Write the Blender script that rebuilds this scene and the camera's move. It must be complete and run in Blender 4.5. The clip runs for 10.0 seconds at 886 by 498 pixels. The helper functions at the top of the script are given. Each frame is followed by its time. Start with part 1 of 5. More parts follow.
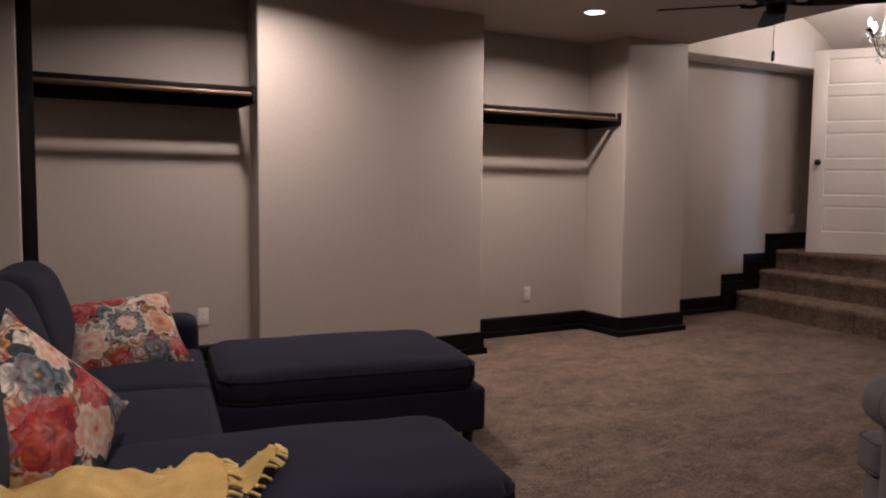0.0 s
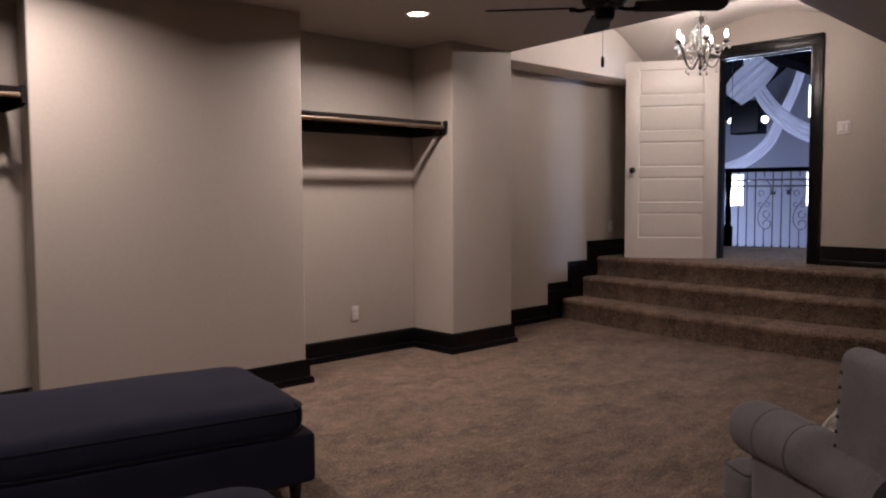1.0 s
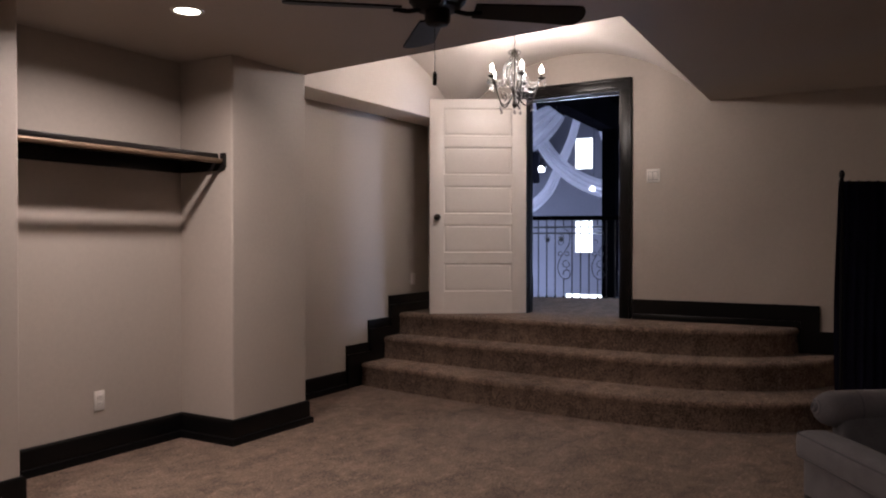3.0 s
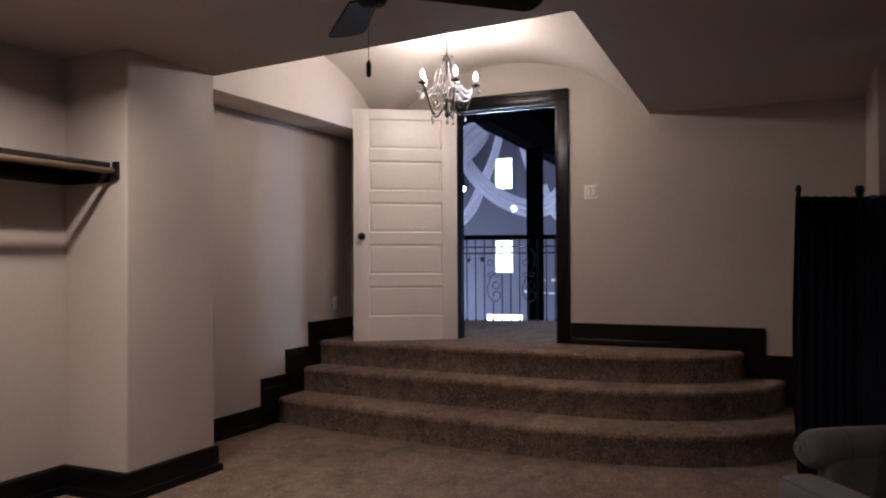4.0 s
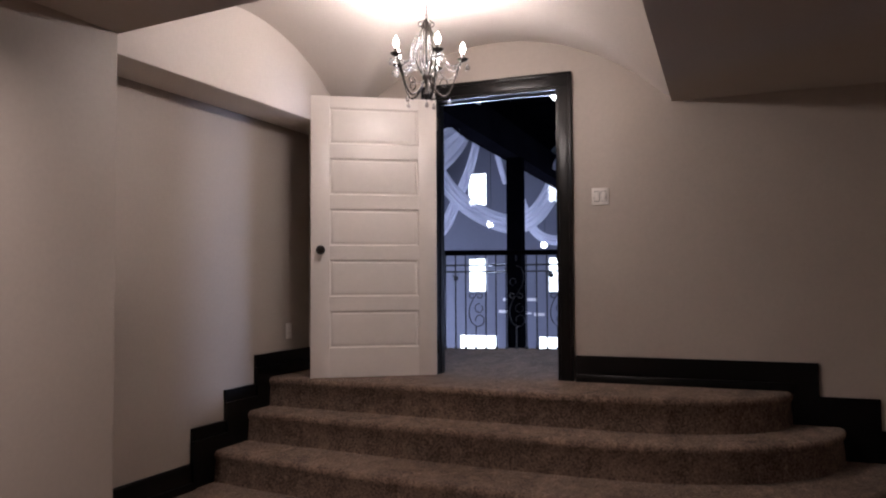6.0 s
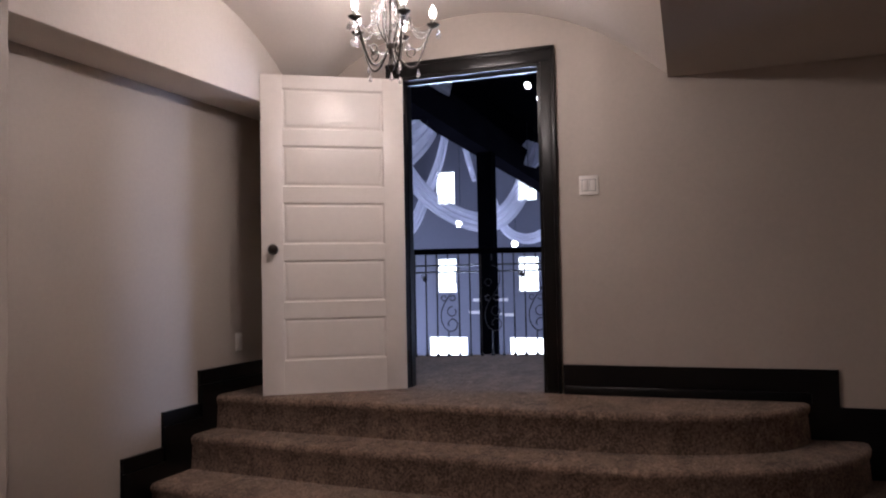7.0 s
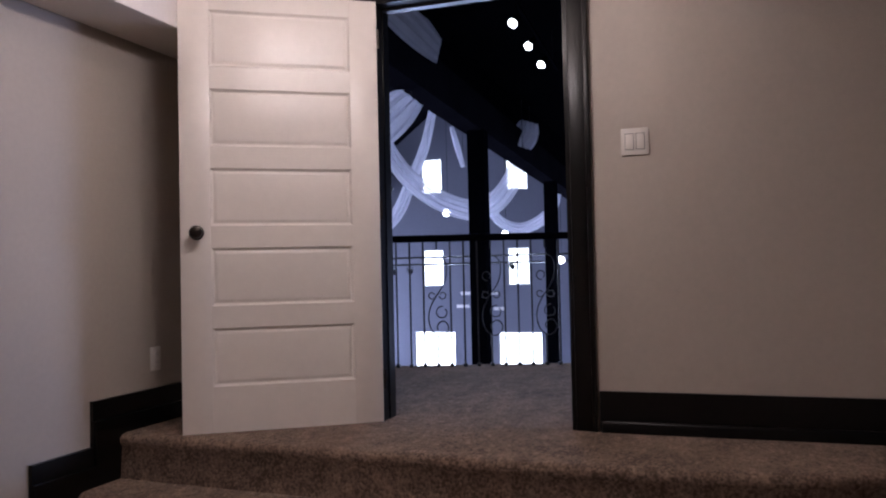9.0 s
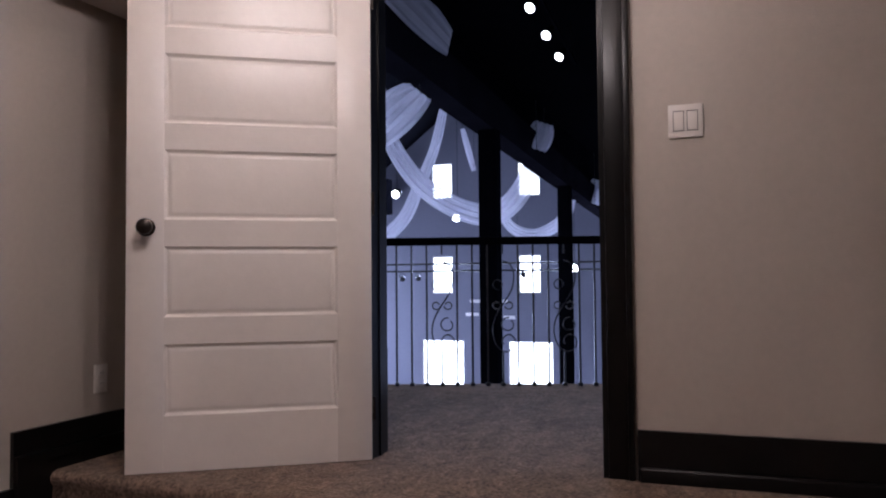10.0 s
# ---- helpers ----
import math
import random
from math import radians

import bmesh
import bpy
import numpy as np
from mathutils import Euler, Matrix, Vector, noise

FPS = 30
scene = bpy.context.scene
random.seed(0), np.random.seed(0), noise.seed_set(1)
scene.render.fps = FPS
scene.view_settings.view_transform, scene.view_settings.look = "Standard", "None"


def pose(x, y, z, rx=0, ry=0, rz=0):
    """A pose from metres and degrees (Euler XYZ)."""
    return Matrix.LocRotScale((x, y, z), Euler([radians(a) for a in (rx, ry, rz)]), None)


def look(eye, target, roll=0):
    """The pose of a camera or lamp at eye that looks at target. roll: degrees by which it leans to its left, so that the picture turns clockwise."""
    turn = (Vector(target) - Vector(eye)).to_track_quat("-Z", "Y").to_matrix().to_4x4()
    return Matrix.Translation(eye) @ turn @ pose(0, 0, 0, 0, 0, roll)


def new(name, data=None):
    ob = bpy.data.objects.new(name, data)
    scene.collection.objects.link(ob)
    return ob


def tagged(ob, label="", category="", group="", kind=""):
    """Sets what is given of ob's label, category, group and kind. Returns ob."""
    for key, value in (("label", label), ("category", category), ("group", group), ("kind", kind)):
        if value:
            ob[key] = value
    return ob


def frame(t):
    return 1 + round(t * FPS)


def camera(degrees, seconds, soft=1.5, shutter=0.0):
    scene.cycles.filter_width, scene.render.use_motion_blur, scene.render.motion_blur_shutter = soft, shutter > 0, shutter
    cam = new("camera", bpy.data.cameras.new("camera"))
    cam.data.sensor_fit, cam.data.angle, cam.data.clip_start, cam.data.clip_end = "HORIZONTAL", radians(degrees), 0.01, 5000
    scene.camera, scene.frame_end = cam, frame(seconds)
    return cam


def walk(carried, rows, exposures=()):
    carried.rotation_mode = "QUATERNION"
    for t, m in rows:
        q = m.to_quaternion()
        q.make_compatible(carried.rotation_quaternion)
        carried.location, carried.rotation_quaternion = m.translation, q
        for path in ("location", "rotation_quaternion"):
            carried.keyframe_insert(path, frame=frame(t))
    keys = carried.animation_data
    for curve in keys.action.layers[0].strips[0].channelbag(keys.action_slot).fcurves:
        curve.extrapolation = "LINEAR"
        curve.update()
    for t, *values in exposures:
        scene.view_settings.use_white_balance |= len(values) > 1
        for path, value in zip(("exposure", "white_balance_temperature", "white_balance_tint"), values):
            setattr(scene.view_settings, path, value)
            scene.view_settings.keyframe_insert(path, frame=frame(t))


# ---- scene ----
cam = camera(58.6, 10.0, soft=2.1)
PATH = [
    (0, (1.005, 1.223, 1.205), (2.017, 2.941, 1.044), 0.6),
    (0.5, (1.107, 1.402, 1.212), (2.308, 2.995, 1.069), -0.1),
    (1, (1.233, 1.586, 1.221), (2.604, 3.036, 1.087), -0.3),
    (1.5, (1.396, 1.78, 1.232), (2.891, 3.102, 1.107), -0.2),
    (2, (1.576, 1.984, 1.242), (3.16, 3.2, 1.146), -0.2),
    (2.5, (1.767, 2.189, 1.251), (3.42, 3.313, 1.192), -0.1),
    (4, (2.387, 2.703, 1.262), (4.204, 3.539, 1.291), -0.3),
    (4.5, (2.637, 2.849, 1.262), (4.468, 3.653, 1.297), -0.5),
    (5, (2.9, 2.979, 1.26), (4.722, 3.801, 1.31), 0.1),
    (6.5, (3.731, 3.364, 1.266), (5.594, 4.087, 1.35), -0.8),
    (7, (4.027, 3.487, 1.268), (5.902, 4.179, 1.345), -1.1),
    (7.5, (4.341, 3.61, 1.271), (6.215, 4.305, 1.341), -1.1),
    (8, (4.659, 3.735, 1.273), (6.532, 4.433, 1.334), -1.0),
    (8.5, (4.973, 3.856, 1.274), (6.853, 4.535, 1.332), -1.2),
    (9, (5.281, 3.964, 1.275), (7.168, 4.623, 1.332), -1.3),
    (9.5, (5.592, 4.061, 1.276), (7.477, 4.726, 1.339), -0.8),
    (10, (5.903, 4.154, 1.276), (7.781, 4.837, 1.351), -0.5),
]
walk(cam, [(t, look(eye, target, roll)) for t, eye, target, roll in PATH], exposures=[(0.0, 0.12, 6450, 10), (4.0, 0.1, 6400, 10), (7.0, 0.14, 6250, 13), (10.0, 0.14, 6100, 15)])

# ---------------------------------------------------------------- light
world = bpy.data.worlds.new("world")
scene.world = world
world.use_nodes = True
wn = world.node_tree
sky = wn.nodes.new("ShaderNodeTexSky")
sky.sky_type = "NISHITA"
sky.sun_disc = False
sky.sun_elevation = radians(40)
sky.sun_rotation = radians(120)
wn.nodes["Background"].inputs[1].default_value = 0.12
wn.links.new(sky.outputs[0], wn.nodes["Background"].inputs[0])

# last two are unseen, added to light the sofa and the near floor
RECESSED = [(4.737, 5.52), (2.42, 5.46), (1.25, 2.75), (3.1, 1.5)]
SHARE = [0.95, 0.9, 0.92, 0.22]
RECESSED_WATTS = 24.0
BULB_WATTS = 13.2
WINDOW_WATTS = 185.0


def lamp(name, kind, place, watts, colour, size=0.1, turn=(0, 0, 0), size_y=None):
    data = bpy.data.lights.new(name, kind)
    data.energy, data.color = watts, colour
    if kind == "AREA":
        data.shape, data.size = ("DISK", size) if size_y is None else ("RECTANGLE", size)
        if size_y is not None:
            data.size_y = size_y
    else:
        data.shadow_soft_size = size
    ob = new(name, data)
    ob.matrix_world = pose(*place, *turn)
    return ob


for (lx, ly), share in zip(RECESSED, SHARE):
    down = lamp("recessed_lamp", "AREA", (lx, ly, 2.403), RECESSED_WATTS * share, (1.0, 0.835, 0.785), 0.10)
    down.data.spread = radians(158)


# ---------------------------------------------------------------- materials
def material(name, colour, rough=0.6, metal=0.0, vary=0.1, scale=3.0, fine=60.0, bump=0.1, bump_scale=200.0, dark=None, sheen=0.0):
    """Paint, cloth, wood: a base colour with a coarse and a fine variation, and a fine relief."""
    m = bpy.data.materials.new(name)
    m.use_nodes = True
    nt = m.node_tree
    b = nt.nodes["Principled BSDF"]
    b.inputs["Roughness"].default_value = rough
    b.inputs["Metallic"].default_value = metal
    if name in ("black_trim_paint", "black_fan_blade", "black_shelf_paint"):
        b.inputs["Specular IOR Level"].default_value = 0.24 if name == "black_trim_paint" else 0.22
    if max(colour) < 0.04 and rough > 0.8:
        b.inputs["Specular IOR Level"].default_value = 0.0 if rough > 0.9 and not sheen else 0.15
    if sheen:
        b.inputs["Sheen Weight"].default_value = sheen
        b.inputs["Sheen Roughness"].default_value = 0.5
    co = nt.nodes.new("ShaderNodeTexCoord")
    n1 = nt.nodes.new("ShaderNodeTexNoise")
    n1.inputs["Scale"].default_value, n1.inputs["Detail"].default_value = scale, 4
    n2 = nt.nodes.new("ShaderNodeTexNoise")
    n2.inputs["Scale"].default_value, n2.inputs["Detail"].default_value = fine, 3
    add = nt.nodes.new("ShaderNodeMath")
    add.operation = "ADD"
    half = nt.nodes.new("ShaderNodeMath")
    half.operation = "MULTIPLY"
    half.inputs[1].default_value = 0.5
    ramp = nt.nodes.new("ShaderNodeValToRGB")
    lo = dark or tuple(c * (1 - vary) for c in colour)
    hi = tuple(min(1, c * (1 + vary)) for c in colour)
    ramp.color_ramp.elements[0].position, ramp.color_ramp.elements[0].color = 0.3, (*lo, 1)
    ramp.color_ramp.elements[1].position, ramp.color_ramp.elements[1].color = 0.7, (*hi, 1)
    for n in (n1, n2):
        nt.links.new(co.outputs["Object"], n.inputs["Vector"])
    nt.links.new(n1.outputs["Fac"], add.inputs[0])
    nt.links.new(n2.outputs["Fac"], add.inputs[1])
    nt.links.new(add.outputs[0], half.inputs[0])
    nt.links.new(half.outputs[0], ramp.inputs["Fac"])
    nt.links.new(ramp.outputs[0], b.inputs["Base Color"])
    if bump:
        n3 = nt.nodes.new("ShaderNodeTexNoise")
        n3.inputs["Scale"].default_value, n3.inputs["Detail"].default_value = bump_scale, 2
        nt.links.new(co.outputs["Object"], n3.inputs["Vector"])
        bp = nt.nodes.new("ShaderNodeBump")
        bp.inputs["Strength"].default_value, bp.inputs["Distance"].default_value = bump, 0.003
        nt.links.new(n3.outputs["Fac"], bp.inputs["Height"])
        nt.links.new(bp.outputs[0], b.inputs["Normal"])
    return m


def carpet_material(name, colour):
    """Cut pile: tufts, soft blotches and vacuum tracks."""
    m = bpy.data.materials.new(name)
    m.use_nodes = True
    nt = m.node_tree
    b = nt.nodes["Principled BSDF"]
    b.inputs["Roughness"].default_value = 0.95
    b.inputs["Specular IOR Level"].default_value = 0.1
    b.inputs["Sheen Weight"].default_value = 0.08
    co = nt.nodes.new("ShaderNodeTexCoord")
    tuft = nt.nodes.new("ShaderNodeTexNoise")
    tuft.inputs["Scale"].default_value, tuft.inputs["Detail"].default_value = 80, 5
    blot = nt.nodes.new("ShaderNodeTexNoise")
    blot.inputs["Scale"].default_value, blot.inputs["Detail"].default_value = 12, 6
    blot.inputs["Roughness"].default_value = 0.7
    mp = nt.nodes.new("ShaderNodeMapping")
    mp.inputs["Rotation"].default_value = (0, 0, radians(35))
    mp.inputs["Scale"].default_value = (1.5, 3.0, 1.0)
    trk = nt.nodes.new("ShaderNodeTexNoise")
    trk.inputs["Scale"].default_value, trk.inputs["Detail"].default_value = 1.6, 4
    trk.inputs["Distortion"].default_value = 0.35
    nt.links.new(co.outputs["Object"], mp.inputs["Vector"])
    nt.links.new(mp.outputs[0], trk.inputs["Vector"])
    for n in (tuft, blot):
        nt.links.new(co.outputs["Object"], n.inputs["Vector"])
    # pale brushed flecks in the pile
    mp2 = nt.nodes.new("ShaderNodeMapping")
    mp2.inputs["Rotation"].default_value = (0, 0, radians(-28))
    mp2.inputs["Scale"].default_value = (14.0, 30.0, 26.0)
    brush = nt.nodes.new("ShaderNodeTexNoise")
    brush.inputs["Scale"].default_value, brush.inputs["Detail"].default_value = 1.0, 5
    brush.inputs["Roughness"].default_value = 0.7
    nt.links.new(co.outputs["Object"], mp2.inputs["Vector"])
    nt.links.new(mp2.outputs[0], brush.inputs["Vector"])
    fleck = nt.nodes.new("ShaderNodeMapRange")
    fleck.inputs["From Min"].default_value, fleck.inputs["From Max"].default_value = 0.55, 0.75
    nt.links.new(brush.outputs["Fac"], fleck.inputs["Value"])
    total = None
    for n, w in ((tuft, 1.3), (blot, 0.75), (trk, 0.55), (fleck, 0.5)):
        mu = nt.nodes.new("ShaderNodeMath")
        mu.operation = "MULTIPLY_ADD"
        mu.inputs[1].default_value = w
        mu.inputs[2].default_value = -0.5 * w if n is not fleck else -0.1 * w
        nt.links.new(n.outputs[0], mu.inputs[0])
        if total is None:
            total = mu
        else:
            ad = nt.nodes.new("ShaderNodeMath")
            ad.operation = "ADD"
            nt.links.new(total.outputs[0], ad.inputs[0])
            nt.links.new(mu.outputs[0], ad.inputs[1])
            total = ad
    ramp = nt.nodes.new("ShaderNodeValToRGB")
    e = ramp.color_ramp.elements
    e[0].position, e[0].color = 0.22, (*[c * 0.45 for c in colour], 1)
    e[1].position, e[1].color = 0.78, (*[c * 1.55 for c in colour], 1)
    of = nt.nodes.new("ShaderNodeMath")
    of.operation = "ADD"
    of.inputs[1].default_value = 0.5
    nt.links.new(total.outputs[0], of.inputs[0])
    nt.links.new(of.outputs[0], ramp.inputs["Fac"])
    nt.links.new(ramp.outputs[0], b.inputs["Base Color"])
    bp = nt.nodes.new("ShaderNodeBump")
    bp.inputs["Strength"].default_value, bp.inputs["Distance"].default_value = 0.7, 0.010
    nt.links.new(tuft.outputs["Fac"], bp.inputs["Height"])
    nt.links.new(bp.outputs[0], b.inputs["Normal"])
    return m


def glow(name, colour, strength):
    m = bpy.data.materials.new(name)
    m.use_nodes = True
    b = m.node_tree.nodes["Principled BSDF"]
    b.inputs["Base Color"].default_value = (*colour, 1)
    b.inputs["Emission Color"].default_value = (*colour, 1)
    b.inputs["Emission Strength"].default_value = strength
    return m


def floral_material(name, petals, ground, scale=7.2):
    """Printed cloth: overlapping blossoms of several colours."""
    m = bpy.data.materials.new(name)
    m.use_nodes = True
    nt = m.node_tree
    b = nt.nodes["Principled BSDF"]
    b.inputs["Roughness"].default_value = 0.85
    co = nt.nodes.new("ShaderNodeTexCoord")
    wob = nt.nodes.new("ShaderNodeTexNoise")
    wob.inputs["Scale"].default_value, wob.inputs["Detail"].default_value = 16, 3
    mixv = nt.nodes.new("ShaderNodeMix")
    mixv.data_type = "VECTOR"
    mixv.inputs["Factor"].default_value = 0.07
    nt.links.new(co.outputs["Object"], wob.inputs["Vector"])
    nt.links.new(co.outputs["Object"], mixv.inputs[4])
    nt.links.new(wob.outputs["Color"], mixv.inputs[5])
    vor = nt.nodes.new("ShaderNodeTexVoronoi")
    vor.inputs["Scale"].default_value = scale
    nt.links.new(mixv.outputs[1], vor.inputs["Vector"])
    sep = nt.nodes.new("ShaderNodeSeparateColor")
    nt.links.new(vor.outputs["Color"], sep.inputs[0])
    ramp = nt.nodes.new("ShaderNodeValToRGB")
    ramp.color_ramp.interpolation = "CONSTANT"
    els = ramp.color_ramp.elements
    while len(els) < len(petals):
        els.new(0.5)
    for k, c in enumerate(petals):
        els[k].position, els[k].color = k / len(petals), (*c, 1)
    # smaller leaves and buds between the blossoms
    bud = nt.nodes.new("ShaderNodeTexVoronoi")
    bud.inputs["Scale"].default_value = scale * 3.1
    nt.links.new(mixv.outputs[1], bud.inputs["Vector"])
    sep2 = nt.nodes.new("ShaderNodeSeparateColor")
    nt.links.new(bud.outputs["Color"], sep2.inputs[0])
    pick = nt.nodes.new("ShaderNodeMath")
    pick.operation = "GREATER_THAN"
    pick.inputs[1].default_value = 0.40
    nt.links.new(vor.outputs["Distance"], pick.inputs[0])
    pm0 = nt.nodes.new("ShaderNodeMix")
    nt.links.new(pick.outputs[0], pm0.inputs["Factor"])
    nt.links.new(sep.outputs[0], pm0.inputs[2])
    nt.links.new(sep2.outputs[1], pm0.inputs[3])
    nt.links.new(pm0.outputs[0], ramp.inputs["Fac"])
    # rings of petals inside every blossom
    small = nt.nodes.new("ShaderNodeTexVoronoi")
    small.inputs["Scale"].default_value = scale * 5
    nt.links.new(mixv.outputs[1], small.inputs["Vector"])
    ring = nt.nodes.new("ShaderNodeMath")
    ring.operation = "SINE"
    rm = nt.nodes.new("ShaderNodeMath")
    rm.operation = "MULTIPLY"
    rm.inputs[1].default_value = 26.0
    nt.links.new(vor.outputs["Distance"], rm.inputs[0])
    nt.links.new(rm.outputs[0], ring.inputs[0])
    sh = nt.nodes.new("ShaderNodeMapRange")
    sh.inputs["From Min"].default_value, sh.inputs["From Max"].default_value = -1, 1
    sh.inputs["To Min"].default_value, sh.inputs["To Max"].default_value = 0.45, 1.1
    nt.links.new(ring.outputs[0], sh.inputs["Value"])
    sh2 = nt.nodes.new("ShaderNodeMapRange")
    sh2.inputs["From Max"].default_value = 0.6
    sh2.inputs["To Min"].default_value, sh2.inputs["To Max"].default_value = 1.1, 0.6
    nt.links.new(small.outputs["Distance"], sh2.inputs["Value"])
    pm = nt.nodes.new("ShaderNodeMath")
    pm.operation = "MULTIPLY"
    nt.links.new(sh.outputs[0], pm.inputs[0])
    nt.links.new(sh2.outputs[0], pm.inputs[1])
    tone = nt.nodes.new("ShaderNodeMix")
    tone.data_type, tone.blend_type = "RGBA", "MULTIPLY"
    tone.inputs["Factor"].default_value = 1.0
    nt.links.new(ramp.outputs[0], tone.inputs[6])
    nt.links.new(pm.outputs[0], tone.inputs[7])
    edge = nt.nodes.new("ShaderNodeMapRange")
    edge.inputs["From Min"].default_value, edge.inputs["From Max"].default_value = 0.70, 0.85
    nt.links.new(vor.outputs["Distance"], edge.inputs["Value"])
    fin = nt.nodes.new("ShaderNodeMix")
    fin.data_type = "RGBA"
    fin.inputs[7].default_value = (*ground, 1)
    nt.links.new(edge.outputs[0], fin.inputs["Factor"])
    nt.links.new(tone.outputs[2], fin.inputs[6])
    nt.links.new(fin.outputs[2], b.inputs["Base Color"])
    return m


def blossom_material(name, ground, petals, flowers):
    """Printed cloth: named blossoms, each with rings of petals, over a ground of small leaves and buds."""
    m = floral_material(name, petals, ground, 13.0)
    nt = m.node_tree
    b = nt.nodes["Principled BSDF"]
    under = b.inputs["Base Color"].links[0].from_socket
    co = nt.nodes.new("ShaderNodeTexCoord")
    wob = nt.nodes.new("ShaderNodeTexNoise")
    wob.inputs["Scale"].default_value, wob.inputs["Detail"].default_value = 34, 5
    nt.links.new(co.outputs["Object"], wob.inputs["Vector"])

    def calc(op, a, c=None):
        n = nt.nodes.new("ShaderNodeMath")
        n.operation = op
        for i, v in enumerate((a, c)):
            if isinstance(v, (int, float)):
                n.inputs[i].default_value = v
            elif v is not None:
                nt.links.new(v, n.inputs[i])
        return n.outputs[0]
    sep = nt.nodes.new("ShaderNodeSeparateXYZ")
    nt.links.new(co.outputs["Object"], sep.inputs[0])
    for cx, cz, radius, lobes, rings in flowers:
        dx = calc("SUBTRACT", sep.outputs["X"], cx)
        dz = calc("SUBTRACT", sep.outputs["Z"], cz)
        dist = calc("SQRT", calc("ADD", calc("MULTIPLY", dx, dx), calc("MULTIPLY", dz, dz)))
        wave = calc("ABSOLUTE", calc("SINE", calc("MULTIPLY", calc("ARCTAN2", dz, dx), lobes / 2)))
        edge = calc("ADD", calc("MULTIPLY", wave, -0.22), calc("MULTIPLY", wob.outputs["Fac"], 0.75))
        d = calc("MULTIPLY", calc("DIVIDE", dist, radius), calc("ADD", edge, 0.76))
        ramp = nt.nodes.new("ShaderNodeValToRGB")
        ramp.color_ramp.interpolation = "EASE"
        els = ramp.color_ramp.elements
        while len(els) < len(rings):
            els.new(0.5)
        for k, (pos, c) in enumerate(rings):
            els[k].position, els[k].color = pos, (*c, 1)
        nt.links.new(d, ramp.inputs["Fac"])
        mix = nt.nodes.new("ShaderNodeMix")
        mix.data_type = "RGBA"
        nt.links.new(calc("MULTIPLY", calc("LESS_THAN", d, 1.0), 0.74), mix.inputs["Factor"])
        nt.links.new(under, mix.inputs[6])
        nt.links.new(ramp.outputs[0], mix.inputs[7])
        under = mix.outputs[2]
    nt.links.new(under, b.inputs["Base Color"])
    return m


RED, ROSE, PEACH, CREAM = (0.36, 0.012, 0.018), (0.46, 0.07, 0.06), (0.62, 0.33, 0.23), (0.62, 0.53, 0.45)
SLATE, STEEL, GOLD, WINE = (0.035, 0.042, 0.052), (0.13, 0.17, 0.20), (0.50, 0.22, 0.08), (0.22, 0.01, 0.02)
RED_RINGS = [(0.0, ROSE), (0.18, WINE), (0.34, ROSE), (0.55, RED), (0.72, WINE), (0.80, RED), (1.0, RED)]
PEACH_RINGS = [(0.0, ROSE), (0.2, PEACH), (0.45, CREAM), (0.7, PEACH), (1.0, CREAM)]
MEDAL_RINGS = [(0.0, PEACH), (0.26, CREAM), (0.36, PEACH), (0.44, SLATE), (0.58, STEEL), (0.70, SLATE), (0.84, CREAM), (1.0, STEEL)]
GOLD_RINGS = [(0.0, ROSE), (0.25, GOLD), (0.5, PEACH), (0.75, GOLD), (1.0, CREAM)]
STEEL_RINGS = [(0.0, GOLD), (0.2, SLATE), (0.5, STEEL), (0.75, SLATE), (1.0, STEEL)]


M_WALL = material("greige_wall_paint", (0.47, 0.415, 0.365), 0.55, vary=0.05, scale=1.2, fine=40, bump=0.25, bump_scale=160)
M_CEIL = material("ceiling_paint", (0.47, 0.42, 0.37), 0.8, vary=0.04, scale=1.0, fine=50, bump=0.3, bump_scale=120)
# paler than M_CEIL: some of the chandelier's light is in the colour
M_VAULT = material("lit_vault_paint", (0.80, 0.74, 0.69), 0.7, vary=0.04, scale=1.0, fine=50, bump=0.2, bump_scale=120)
M_TRIM = material("black_trim_paint", (0.004, 0.0037, 0.0037), 0.28, vary=0.3, scale=4, fine=90, bump=0.06, bump_scale=80)
M_CARPET = carpet_material("brown_cut_pile_carpet", (0.192, 0.136, 0.103))
M_DOOR = material("white_door_paint", (0.84, 0.785, 0.735), 0.32, vary=0.03, scale=2, fine=30, bump=0.08, bump_scale=90)
M_PLATE = material("white_plastic", (0.75, 0.71, 0.67), 0.35, vary=0.02, bump=0.0)
M_SLOT = material("dark_slot", (0.03, 0.03, 0.03), 0.6, bump=0.0)
M_KNOB = material("oil_rubbed_bronze", (0.035, 0.028, 0.024), 0.35, metal=0.8, vary=0.3, scale=30, fine=120, bump=0.05)
M_SHELF = material("black_shelf_paint", (0.012, 0.010, 0.010), 0.35, vary=0.3, scale=8, fine=60, bump=0.1, bump_scale=60)
M_ROD = material("bronzed_rod", (0.15, 0.10, 0.065), 0.4, metal=0.5, vary=0.25, scale=14, fine=80, bump=0.05)
M_NAVY = material("navy_woven_cloth", (0.015, 0.015, 0.030), 0.95, vary=0.22, scale=5, fine=350, bump=0.5, bump_scale=600, sheen=0.04)
M_NAVY_PIPE = material("dark_piping", (0.012, 0.012, 0.02), 0.9, vary=0.2, bump=0.2)
M_GREY = material("grey_linen", (0.140, 0.130, 0.134), 0.92, vary=0.28, scale=9, fine=190, bump=0.5, bump_scale=700, sheen=0.1)
M_GREY_PIPE = material("grey_linen_piping", (0.10, 0.095, 0.10), 0.9, vary=0.2, bump=0.2)
M_NAIL = material("nailhead_brass", (0.06, 0.045, 0.03), 0.35, metal=0.9, vary=0.2, bump=0.0)
